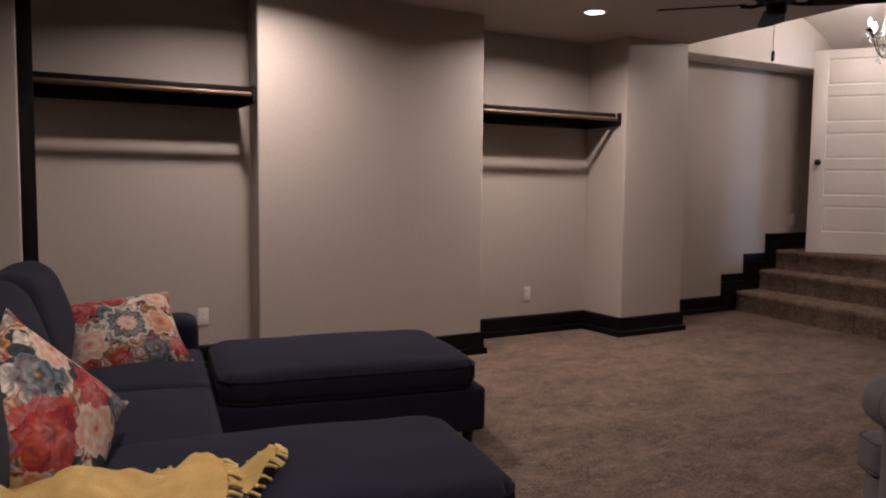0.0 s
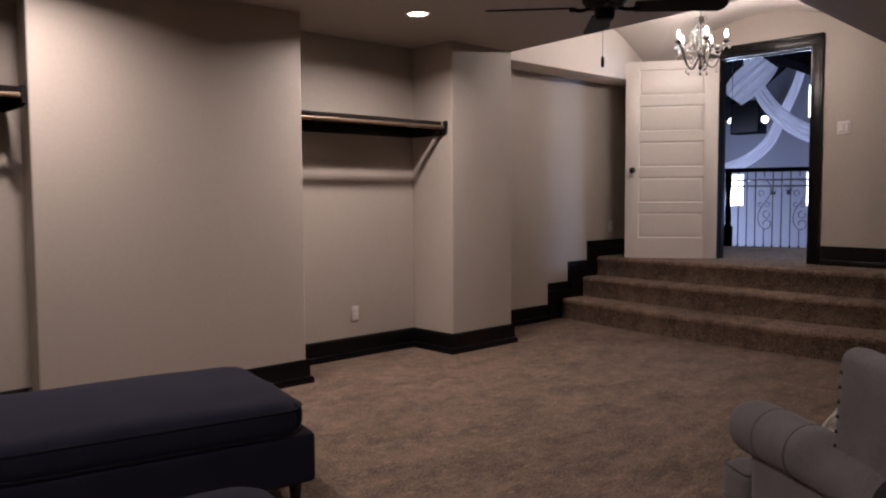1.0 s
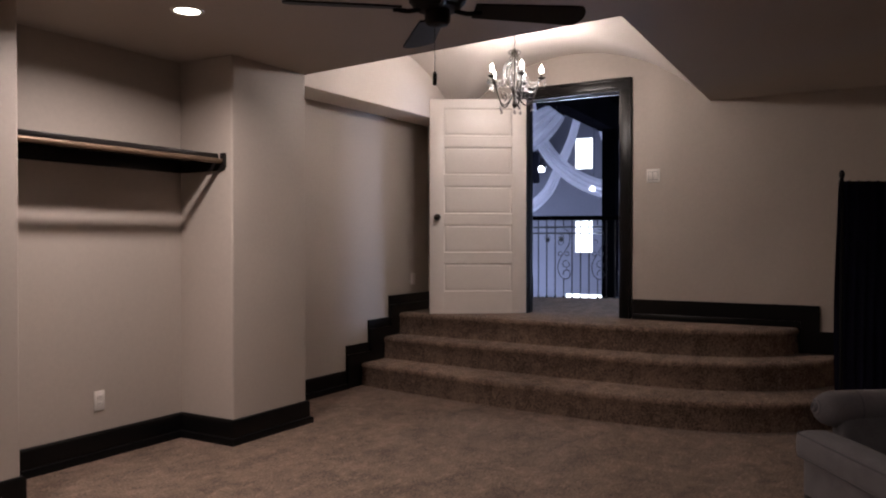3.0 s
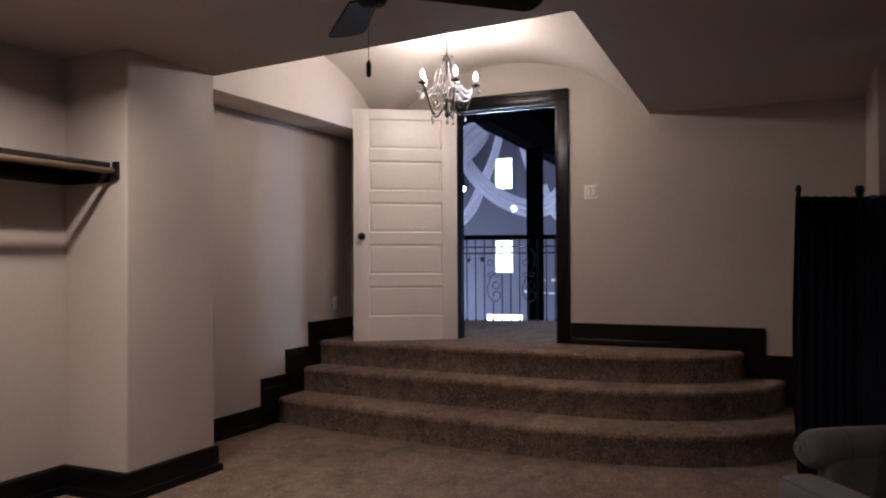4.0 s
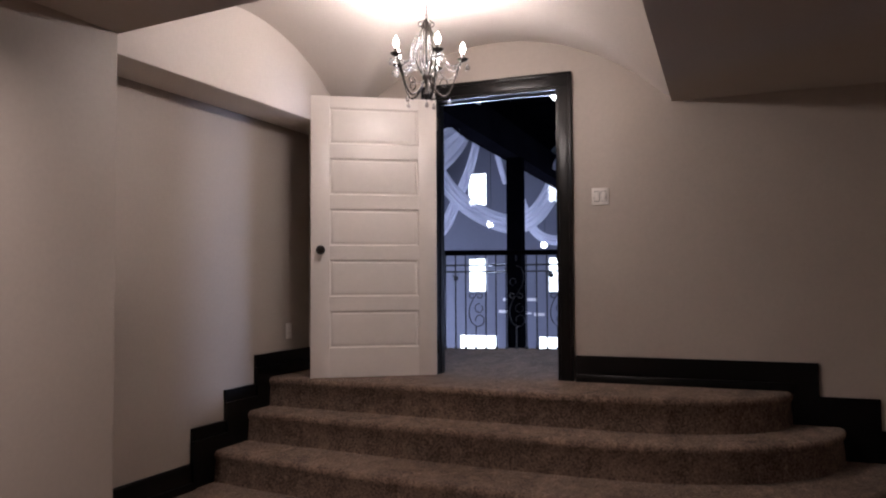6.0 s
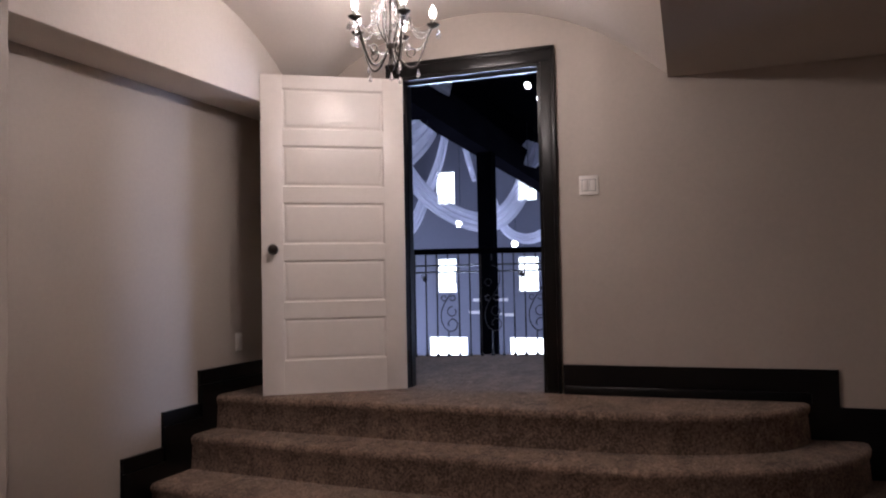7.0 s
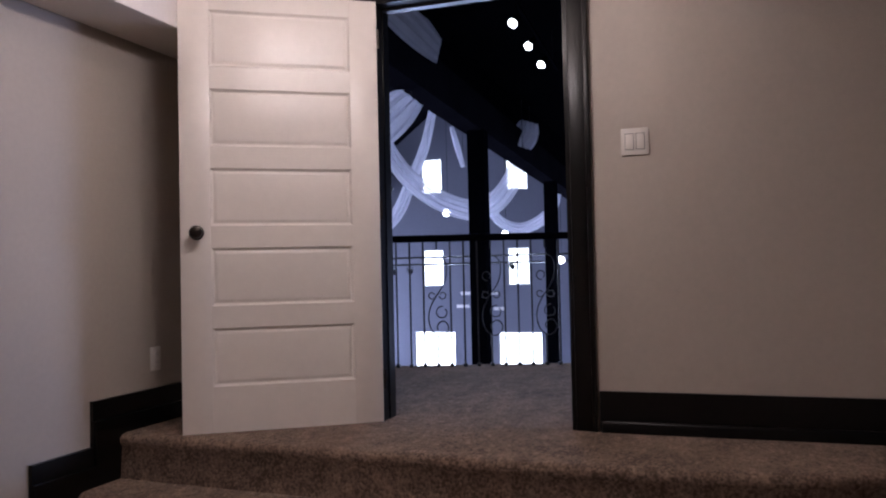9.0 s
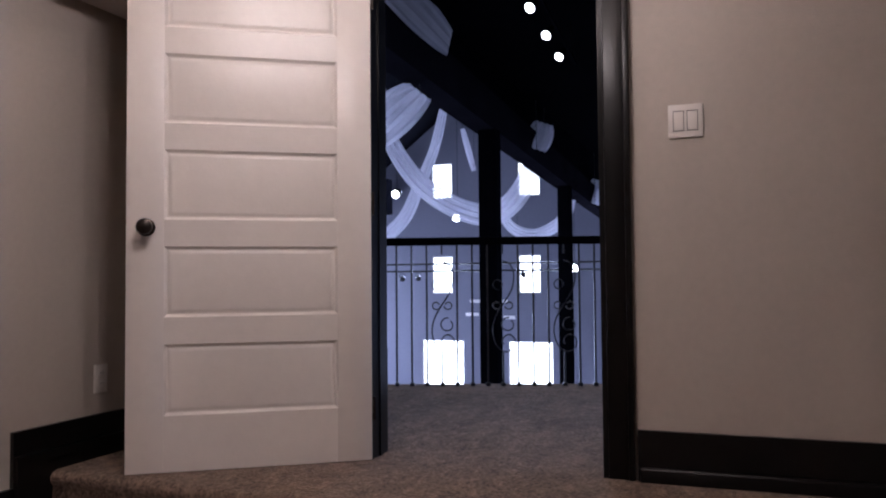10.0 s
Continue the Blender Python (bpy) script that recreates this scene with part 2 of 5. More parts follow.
M_LEG = material("dark_wood_leg", (0.012, 0.009, 0.008), 0.35, vary=0.3, scale=20, fine=90, bump=0.05)
M_THROW = material("mustard_knit_throw", (0.74, 0.53, 0.20), 0.95, vary=0.16, scale=10, fine=220, bump=0.8, bump_scale=420)
BUDS = [CREAM, PEACH, SLATE, CREAM, ROSE, STEEL, PEACH, CREAM, GOLD]
M_MEDALLION = blossom_material("floral_print_with_medallions", CREAM, BUDS, [
    (0.01, 0.0, 0.105, 12, MEDAL_RINGS), (-0.17, 0.13, 0.075, 7, RED_RINGS), (0.15, -0.01, 0.07, 8, GOLD_RINGS), (-0.02, 0.17, 0.05, 6, RED_RINGS),
    (0.10, -0.15, 0.06, 7, STEEL_RINGS), (-0.16, -0.08, 0.07, 8, PEACH_RINGS), (0.17, 0.15, 0.06, 7, PEACH_RINGS), (-0.05, -0.18, 0.05, 6, RED_RINGS), (0.20, -0.14, 0.045, 6, RED_RINGS)])
M_BLOSSOM = blossom_material("floral_print_with_large_blossoms", CREAM, BUDS, [
    (-0.03, -0.06, 0.10, 7, RED_RINGS), (0.10, 0.03, 0.075, 7, PEACH_RINGS), (-0.12, 0.06, 0.06, 6, STEEL_RINGS), (0.04, 0.13, 0.06, 8, RED_RINGS),
    (0.14, -0.13, 0.07, 8, PEACH_RINGS), (-0.15, -0.16, 0.06, 7, STEEL_RINGS), (-0.10, 0.17, 0.06, 7, PEACH_RINGS), (0.17, 0.15, 0.055, 7, STEEL_RINGS), (0.03, -0.19, 0.05, 6, GOLD_RINGS)])
M_CREAM = floral_material("cream_sketched_print", [(0.66, 0.58, 0.47), (0.70, 0.63, 0.52), (0.60, 0.52, 0.42), (0.68, 0.60, 0.50)], (0.30, 0.24, 0.18), 6.0)
M_SCREEN = material("navy_curtain_cloth", (0.021, 0.020, 0.052), 0.95, vary=0.25, scale=8, fine=200, bump=0.3, bump_scale=500)
M_FAN = material("black_fan_blade", (0.008, 0.007, 0.007), 0.6, vary=0.3, scale=20, fine=90, bump=0.05)
M_IRON = material("black_iron", (0.012, 0.012, 0.014), 0.45, metal=0.4, vary=0.3, scale=30, fine=100, bump=0.1)
M_CHAND = material("antique_bronze", (0.022, 0.017, 0.013), 0.45, metal=0.35, vary=0.3, scale=40, fine=150, bump=0.05)
M_CANDLE = material("dark_candle_sleeve", (0.06, 0.05, 0.045), 0.5, vary=0.1, bump=0.0)
M_BEAMWOOD = material("black_stained_timber", (0.0035, 0.0035, 0.005), 0.94, vary=0.4, scale=3, fine=40, bump=0.3, bump_scale=30)
M_HALL = material("hall_wall_paint", (0.165, 0.165, 0.205), 0.9, vary=0.06, scale=0.6, fine=10, bump=0.1)
M_HALLFLOOR = material("hall_floor", (0.30, 0.29, 0.30), 0.5, vary=0.2, scale=0.6, fine=6, bump=0.0)
M_ROOF = material("black_roof_lining", (0.003, 0.003, 0.004), 0.95, vary=0.4, scale=1, fine=10, bump=0.2, bump_scale=10)
M_BEAMDARK = material("dark_painted_beam", (0.0085, 0.008, 0.011), 0.95, vary=0.35, scale=2, fine=30, bump=0.3, bump_scale=30)
M_DRAPE = material("sheer_white_drape", (0.86, 0.85, 0.90), 0.8, vary=0.1, scale=2, fine=40, bump=0.2, bump_scale=60)
M_DRAPE.node_tree.nodes["Principled BSDF"].inputs["Alpha"].default_value = 0.78
M_BULB = glow("lit_bulb", (1.0, 0.90, 0.78), 26.0)
M_DOWNLIGHT = glow("lit_downlight", (1.0, 0.90, 0.78), 9.0)
M_SPOT = glow("lit_spot", (0.95, 0.97, 1.0), 12.0)
M_DAYLIGHT = glow("daylight", (0.86, 0.93, 1.0), 5.0)
M_CRYSTAL = bpy.data.materials.new("crystal")
M_CRYSTAL.use_nodes = True
_c = M_CRYSTAL.node_tree.nodes["Principled BSDF"]
_c.inputs["Transmission Weight"].default_value = 0.82
_c.inputs["Base Color"].default_value = (0.95, 0.95, 0.95, 1)
_c.inputs["Roughness"].default_value = 0.05
_c.inputs["IOR"].default_value = 1.6


# ---------------------------------------------------------------- mesh helpers
def finish(bm, name, mat, parent=None, smooth=35.0):
    bmesh.ops.recalc_face_normals(bm, faces=bm.faces)
    me = bpy.data.meshes.new(name)
    bm.to_mesh(me)
    bm.free()
    me.materials.append(mat)
    if smooth:
        me.shade_smooth()
        me.set_sharp_from_angle(angle=radians(smooth))
    ob = new(name, me)
    if parent is not None:
        ob.parent = parent
    return ob


def part(name, bm, mat, parent, label="", smooth=35.0):
    ob = finish(bm, name, mat, parent, smooth)
    return tagged(ob, label) if label else ob


def structure(name, bm, mat, label="", smooth=35.0):
    return tagged(finish(bm, name, mat, None, smooth), label, "", "", "structure")


def thing(name, place, turn, label, category, group=""):
    ob = new(name)
    ob.empty_display_size = 0.1
    ob.matrix_world = pose(*place, 0, 0, turn)
    return tagged(ob, label, category, group)


def box(bm, x0, x1, y0, y1, z0, z1, bevel=0.0, segments=2):
    made = bmesh.ops.create_cube(bm, size=1)
    vs = made["verts"]
    for v in vs:
        v.co = Vector((x0 + (v.co.x + 0.5) * (x1 - x0), y0 + (v.co.y + 0.5) * (y1 - y0), z0 + (v.co.z + 0.5) * (z1 - z0)))
    if bevel:
        es = list({e for v in vs for e in v.link_edges})
        bmesh.ops.bevel(bm, geom=es, offset=bevel, segments=segments, profile=0.5, affect="EDGES")
    return bm


def one_box(*a, **k):
    return box(bmesh.new(), *a, **k)


def prism(bm, pts, along, a, b):
    """A flat outline pushed from a to b along an axis. The outline's two numbers are the other axes in order."""
    def place(p, w):
        return {"x": (w, p[0], p[1]), "y": (p[0], w, p[1]), "z": (p[0], p[1], w)}[along]
    lo = [bm.verts.new(place(p, a)) for p in pts]
    hi = [bm.verts.new(place(p, b)) for p in pts]
    bm.faces.new(lo)
    bm.faces.new(list(reversed(hi)))
    n = len(pts)
    for i in range(n):
        bm.faces.new((lo[i], hi[i], hi[(i + 1) % n], lo[(i + 1) % n]))
    return bm


def tube(bm, pts, radius, seg=8, closed=False, taper=None):
    """A round bar through the points."""
    pts = [Vector(p) for p in pts]
    n = len(pts)
    rings, up = [], None
    for i, p in enumerate(pts):
        if closed:
            d = pts[(i + 1) % n] - pts[i - 1]
        else:
            d = pts[min(i + 1, n - 1)] - pts[max(i - 1, 0)]
        d.normalize()
        if up is None:
            up = Vector((0, 0, 1)) if abs(d.z) < 0.9 else Vector((1, 0, 0))
        side = d.cross(up)
        if side.length < 1e-5:
            side = d.orthogonal()
        side.normalize()
        up = side.cross(d).normalized()
        r = radius if taper is None else radius * taper(i / max(1, n - 1))
        rings.append([bm.verts.new(p + r * (math.cos(2 * math.pi * k / seg) * side + math.sin(2 * math.pi * k / seg) * up)) for k in range(seg)])
    pairs = range(n if closed else n - 1)
    for i in pairs:
        a, b = rings[i], rings[(i + 1) % n]
        for k in range(seg):
            bm.faces.new((a[k], a[(k + 1) % seg], b[(k + 1) % seg], b[k]))
    if not closed:
        bm.faces.new(list(reversed(rings[0])))
        bm.faces.new(rings[-1])
    return bm


def lathe(bm, profile, seg=20, centre=(0, 0, 0), m=None):
    """A turned shape: (radius, height) from bottom to top."""
    rings = []
    for r, z in profile:
        ring = []
        for k in range(seg):
            a = 2 * math.pi * k / seg
            co = Vector((centre[0] + r * math.cos(a), centre[1] + r * math.sin(a), centre[2] + z))
            ring.append(bm.verts.new(m @ co if m else co))
        rings.append(ring)
    for a, b in zip(rings, rings[1:]):
        for k in range(seg):
            bm.faces.new((a[k], a[(k + 1) % seg], b[(k + 1) % seg], b[k]))
    bm.faces.new(list(reversed(rings[0])))
    bm.faces.new(rings[-1])
    return bm


def soft_box(sx, sy, sz, r, crown=0.0, n=14, m=None, bm=None, sag=0.0, plan=0.0):
    """A stuffed box, centred in x and y and standing on z = 0: round edges and a domed top."""
    bm = bm or bmesh.new()
    made = bmesh.ops.create_cube(bm, size=2)
    es = list({e for v in made["verts"] for e in v.link_edges})
    bmesh.ops.subdivide_edges(bm, edges=es, cuts=n, use_grid_fill=True)
    half = Vector((sx / 2, sy / 2, sz / 2))
    for v in bm.verts:
        u = Vector([math.sin(c * math.pi / 2) for c in v.co])
        p = Vector([u[i] * half[i] for i in range(3)])
        core = Vector([max(-half[i] + r, min(half[i] - r, p[i])) for i in range(3)])
        d = p - core
        if d.length > 1e-6:
            p = core + d.normalized() * r if d.length > r * 0.99 or sum(abs(c) > 1e-6 for c in d) > 1 else p
        if plan:
            ax, ay = abs(p.x) - (half.x - plan), abs(p.y) - (half.y - plan)
            if ax > 0 and ay > 0:
                k = max(ax, ay) / math.hypot(ax, ay)
                p.x = math.copysign(half.x - plan + ax * k, p.x)
                p.y = math.copysign(half.y - plan + ay * k, p.y)
        f = (1 - u.x ** 2) * (1 - u.y ** 2)
        if u.z > 0:
            p.z += (crown * f - sag * noise.noise(Vector((p.x * 4, p.y * 4, 1.7)))) * u.z
        p.z += half.z
        v.co = m @ p if m else p
    return bm


def pillow_mesh(w, h, d, m, n=16, seed=0.0):
    """A scatter cushion: thick in the middle, thin at the seams, with pointed corners."""
    bm = bmesh.new()
    for side in (1, -1):
        grid = []
        for i in range(n + 1):
            row = []
            for j in range(n + 1):
                u, v = 2 * i / n - 1, 2 * j / n - 1
                fat = ((1 - abs(u) ** 2.6) * (1 - abs(v) ** 2.6)) ** 0.55
                pinch = 1 - 0.09 * (1 - abs(u)) * 0 - 0.10 * (1 - u * u) * abs(v) ** 3
                pinch_u = 1 - 0.10 * (1 - v * v) * abs(u) ** 3
                p = Vector((u * w / 2 * pinch_u, side * d / 2 * fat * (1 + 0.18 * noise.noise(Vector((u * 1.7, v * 1.7, seed + side)))), v * h / 2 * pinch))
                row.append(bm.verts.new(m @ p))
            grid.append(row)
        for i in range(n):
            for j in range(n):
                bm.faces.new((grid[i][j], grid[i + 1][j], grid[i + 1][j + 1], grid[i][j + 1]))
    bmesh.ops.remove_doubles(bm, verts=bm.verts, dist=0.0006)
    return bm


# ---------------------------------------------------------------- the room
FACE, BACK, STAIR, EAST = 6.027, 6.49, 6.575, 8.74
FLOOR, TOP = -0.025, 2.415
LAND, RISE2, RISE1 = 0.571, 0.37, 0.172
BEAM_Y, V0, VX = 6.235, 3.818, 6.232
CX, CY = 5.945, 3.668  # near corner of the vault's opening

# floor of the lower room
structure("floor", one_box(-1.75, 9.1, -1.25, 6.75, -0.14, FLOOR), M_CARPET, "brown cut-pile carpet with vacuum tracks")

# walls: back of the alcoves, projecting panels, pier, stair side, far side
structure("wall_north", one_box(-1.75, 6.0, BACK, 6.75, -0.1, 3.14), M_WALL, "greige painted plaster wall at the back of the alcoves")
structure("wall_stair", one_box(6.0, 8.89, STAIR, 6.75, -0.1, 3.14), M_WALL, "greige painted wall beside the carpeted steps")


def pier(name, x0, x1, label):
    bm = bmesh.new()
    box(bm, x0, x1, FACE, BACK + 0.04, -0.1, TOP + 0.02)
    es = [e for e in bm.edges if abs(e.verts[0].co.z - e.verts[1].co.z) > 1]
    bmesh.ops.bevel(bm, geom=es, offset=0.016, segments=4, profile=0.5, affect="EDGES")
    return structure(name, bm, M_WALL, label)


pier("wall_panel_west", -1.7, 1.205, "greige projecting wall panel")
bm = bmesh.new()
prism(bm, [(2.503, FACE), (4.165, FACE), (4.165, BACK + 0.04), (2.600, BACK + 0.04)], "z", -0.1, TOP + 0.02)
bmesh.ops.bevel(bm, geom=[e for e in bm.edges if abs(e.verts[0].co.z - e.verts[1].co.z) > 1], offset=0.016, segments=4, profile=0.5, affect="EDGES")
structure("wall_panel", bm, M_WALL, "wide greige projecting wall panel with rounded corners")
bm = bmesh.new()
box(bm, 5.535, VX, FACE, STAIR + 0.03, -0.1, TOP + 0.02)
es = [e for e in bm.edges if abs(e.verts[0].co.z - e.verts[1].co.z) > 1]
bmesh.ops.bevel(bm, geom=es, offset=0.016, segments=4, profile=0.5, affect="EDGES")
structure("wall_pier", bm, M_WALL, "greige pier between the alcove and the steps")

DY0, DY1, DZ = 4.572, 5.505, 2.583
bm = bmesh.new()
box(bm, EAST, 8.89, 2.0, DY0, 0.0, 3.14)
box(bm, EAST, 8.89, DY1, STAIR, 0.0, 3.14)
box(bm, EAST, 8.89, DY0, DY1, DZ, 3.14)
box(bm, EAST, 8.89, DY0, DY1, 0.0, 0.45)
structure("wall_east", bm, M_WALL, "greige wall round the doorway at the head of the steps")
structure("wall_return", one_box(7.72, 8.89, -1.1, 2.31, -0.1, 3.14, bevel=0.012), M_WALL, "greige wall beside the steps")
structure("wall_south", one_box(-1.75, 7.72, -1.25, -1.1, -0.1, 3.14), M_WALL, "plain greige wall")
structure("wall_west", one_box(-1.75, -1.6, -1.1, BACK, -0.1, 3.14), M_WALL, "plain greige wall")

# flat ceiling with the square opening of the vault
bm = bmesh.new()
prism(bm, [(-1.75, -1.25), (8.9, -1.25), (8.9, V0), (EAST, V0), (CX, CY), (VX, FACE + 0.02), (VX, 6.75), (-1.75, 6.75)], "z", TOP, 3.14)
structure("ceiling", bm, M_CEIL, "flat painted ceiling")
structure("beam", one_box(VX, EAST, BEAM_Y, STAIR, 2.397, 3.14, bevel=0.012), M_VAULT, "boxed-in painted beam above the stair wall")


def arch(d, half=1.2625, rise=0.53):
    r = (half * half + rise * rise) / (2 * rise)
    d = min(abs(d), half)
    return math.sqrt(r * r - d * d) - (r - rise)


bm = bmesh.new()
N = 48
corners = [Vector((CX, CY)), Vector((EAST, V0)), Vector((EAST, BEAM_Y)), Vector((VX + 0.01, BEAM_Y))]
low = [[None] * (N + 1) for _ in range(N + 1)]
for i in range(N + 1):
    for j in range(N + 1):
        u, v = i / N, j / N
        p = (corners[0] * (1 - u) + corners[1] * u) * (1 - v) + (corners[3] * (1 - u) + corners[2] * u) * v
        a, b = arch((2 * u - 1) * 1.2625), arch((2 * v - 1) * 1.2625)
        k = 0.03
        h = max(a, b) + k * math.log(1 + math.exp(-abs(a - b) / k)) - 0.69 * k * min(1.0, min(a, b) / 0.2)
        low[i][j] = bm.verts.new((p.x, p.y, TOP + 0.001 + min(h, 0.56)))
for i in range(N):
    for j in range(N):
        bm.faces.new((low[i][j], low[i + 1][j], low[i + 1][j + 1], low[i][j + 1]))
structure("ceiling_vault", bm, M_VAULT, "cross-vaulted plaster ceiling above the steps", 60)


# ---------------------------------------------------------------- steps
def step_outline(x_left, x_mid, y_turn, y_end, n=18, power=2.15):
    """Front edge of a step, from the stair wall round to the far wall."""
    pts = []
    for i in range(9):
        f = i / 8
        y = STAIR - (STAIR - y_turn) * f
        pts.append((x_left + (x_mid - x_left) * math.sin(f * math.pi / 2), y))
    a, b = EAST - x_mid, y_turn - y_end
    for i in range(1, n + 1):
        th = math.pi / 2 * i / n
        pts.append((EAST - a * math.cos(th) ** (2 / power), y_turn - b * math.sin(th) ** (2 / power)))
    return pts


def step(name, outline, z0, z1, label):
    """A carpeted step: a rounded nosing over a slightly drawn-in riser."""
    bm = bmesh.new()
    ring = [(-0.0, z0), (0.012, z1 - 0.06), (0.0, z1 - 0.045), (-0.002, z1 - 0.022), (0.008, z1 - 0.008), (0.03, z1)]
    n = len(outline)
    cols = []
    for i, (x, y) in enumerate(outline):
        p = Vector((x, y))
        t = Vector(outline[min(i + 1, n - 1)]) - Vector(outline[max(i - 1, 0)])
        t.normalize()
        inward = Vector((-t.y, t.x))
        if inward.x < 0:
            inward = -inward
        if i == 0:
            inward = Vector((1, 0))
        if i == n - 1:
            inward = Vector((0, 1))
        cols.append([bm.verts.new((p.x + inward.x * d, p.y + inward.y * d, z)) for d, z in ring])
    for a, b in zip(cols, cols[1:]):
        for k in range(len(ring) - 1):
            bm.faces.new((a[k], b[k], b[k + 1], a[k + 1]))
    corner = bm.verts.new((EAST, STAIR, z1))
    bm.faces.new([c[-1] for c in cols] + [corner])
    return structure(name, bm, M_CARPET, label, 50)


step("step_1", step_outline(7.60, 7.34, 4.2, 2.58, power=2.3), FLOOR, RISE1, "brown carpeted bottom step with a rounded end")
step("step_2", step_outline(7.95, 7.78, 4.1, 2.85, power=2.05), RISE1, RISE2, "brown carpeted middle step with a rounded end")
step("step_3", step_outline(8.20, 8.12, 4.1, 3.13, power=2.05), RISE2, LAND, "brown carpeted top step and landing")


# ---------------------------------------------------------------- black skirting
def skirting(name, pts, z, height=0.158, closed_ends=True):
    """A tall flat board with a shoe moulding at its foot, along a line whose left side is the room."""
    prof = [(0.0, 0.0), (0.036, 0.0), (0.036, 0.03), (0.030, 0.042), (0.017, 0.047), (0.017, height - 0.02), (0.012, height - 0.004), (0.006, height), (0.0, height)]
    bm = bmesh.new()
    n = len(pts)
    rows = []
    for i, p in enumerate(pts):
        p = Vector(p)
        dirs = []
        if i > 0:
            dirs.append((p - Vector(pts[i - 1])).normalized())
        if i < n - 1:
            dirs.append((Vector(pts[i + 1]) - p).normalized())
        nor = [Vector((d.y, -d.x)) for d in dirs]
        if len(nor) == 2:
            m = (nor[0] + nor[1]) / (1 + nor[0].dot(nor[1]))
        else:
            m = nor[0]
        rows.append([bm.verts.new((p.x + m.x * d, p.y + m.y * d, z + h)) for d, h in prof])
    for a, b in zip(rows, rows[1:]):
        for k in range(len(prof) - 1):
            bm.faces.new((a[k], b[k], b[k + 1], a[k + 1]))
    bm.faces.new(rows[0])
    bm.faces.new(list(reversed(rows[-1])))
    return structure(name, bm, M_TRIM, "tall black painted skirting board with a shoe moulding", 40)


skirting("baseboard_alcoves", [(-1.6, FACE), (1.205, FACE), (1.205, BACK), (2.592, BACK), (2.503, FACE), (4.165, FACE), (4.165, BACK), (5.535, BACK), (5.535, FACE), (VX, FACE), (VX, STAIR), (7.40, STAIR)], FLOOR)
skirting("baseboard_return", [(7.72, 2.31), (7.72, -1.1), (-1.6, -1.1), (-1.6, FACE)], FLOOR)

# stepped board up the stair wall, with a thinner edge strip along its top
SK = [(7.39, FLOOR), (7.39, 0.346), (7.71, 0.346), (7.71, 0.542), (8.036, 0.544), (8.036, 0.742), (EAST, 0.742), (EAST, FLOOR)]
bm = bmesh.new()
prism(bm, SK, "y", STAIR - 0.018, STAIR + 0.004)
structure("stair_string", bm, M_TRIM, "black painted stepped skirting beside the stairs", 30)
bm = bmesh.new()
prism(bm, [(7.385 + 0.0, 0.0), (7.43, 0.0), (7.43, 0.235), (7.735, 0.235), (7.735, 0.43), (8.062, 0.43), (8.062, 0.62), (EAST, 0.62), (EAST, 0.655), (8.03 + 0.01, 0.655), (8.04, 0.462), (7.712, 0.462), (7.712, 0.268), (7.385, 0.268)], "y", STAIR - 0.032, STAIR - 0.017)
structure("stair_string_moulding", bm, M_TRIM, "black moulding along the stepped skirting", 30)

# boards along the far wall, stepping down past the ends of the steps
bm = bmesh.new()
prism(bm, [(4.468, LAND), (4.468, 0.745), (2.985, 0.745), (2.985, 0.545), (2.66, 0.545), (2.66, 0.36), (2.32, 0.36), (2.32, 0.0), (2.70, 0.0), (2.95, 0.0), (3.3, 0.0), (4.468, 0.0)], "x", EAST - 0.018, EAST + 0.004)
structure("baseboard_landing", bm, M_TRIM, "black painted stepped skirting along the landing", 30)
bm = one_box(EAST - 0.036, EAST - 0.016, 3.12, 4.46, LAND - 0.02, LAND + 0.05, bevel=0.009, segments=3)
structure("baseboard_landing_shoe", bm, M_TRIM, "black shoe moulding on the landing", 30)

# ---------------------------------------------------------------- doorway
CW = 0.094
bm = bmesh.new()
box(bm, EAST - 0.02, EAST + 0.002, DY0 - CW, DY0 - 0.004, LAND, DZ + CW, bevel=0.003)
box(bm, EAST - 0.02, EAST + 0.002, DY1 + 0.004, DY1 + CW, LAND, DZ + CW, bevel=0.003)
box(bm, EAST - 0.021, EAST + 0.002, DY0 - CW + 0.001, DY1 + CW - 0.001, DZ + 0.004, DZ + CW + 0.001, bevel=0.003)
box(bm, EAST - 0.027, EAST - 0.019, DY0 - CW - 0.002, DY0 - CW + 0.02, LAND, DZ + CW + 0.003, bevel=0.003)
box(bm, EAST - 0.027, EAST - 0.019, DY0 - CW, DY1 + CW, DZ + CW - 0.02, DZ + CW + 0.004, bevel=0.003)
structure("door_casing", bm, M_TRIM, "black painted door casing")
bm = bmesh.new()
box(bm, EAST - 0.012, 8.892, DY0 - 0.006, DY0 + 0.016, LAND, DZ)
box(bm, EAST - 0.012, 8.892, DY1 - 0.016, DY1 + 0.006, LAND, DZ)
box(bm, EAST - 0.012, 8.892, DY0, DY1, DZ - 0.018, DZ + 0.006)
box(bm, 8.81, 8.835, DY0 + 0.014, DY0 + 0.027, LAND, DZ - 0.01)
box(bm, 8.81, 8.835, DY1 - 0.022, DY1 - 0.014, LAND, DZ - 0.01)
box(bm, 8.81, 8.835, DY0 + 0.01, DY1 - 0.01, DZ - 0.03, DZ - 0.012)
structure("door_jamb", bm, M_TRIM, "black painted door jamb and stop")


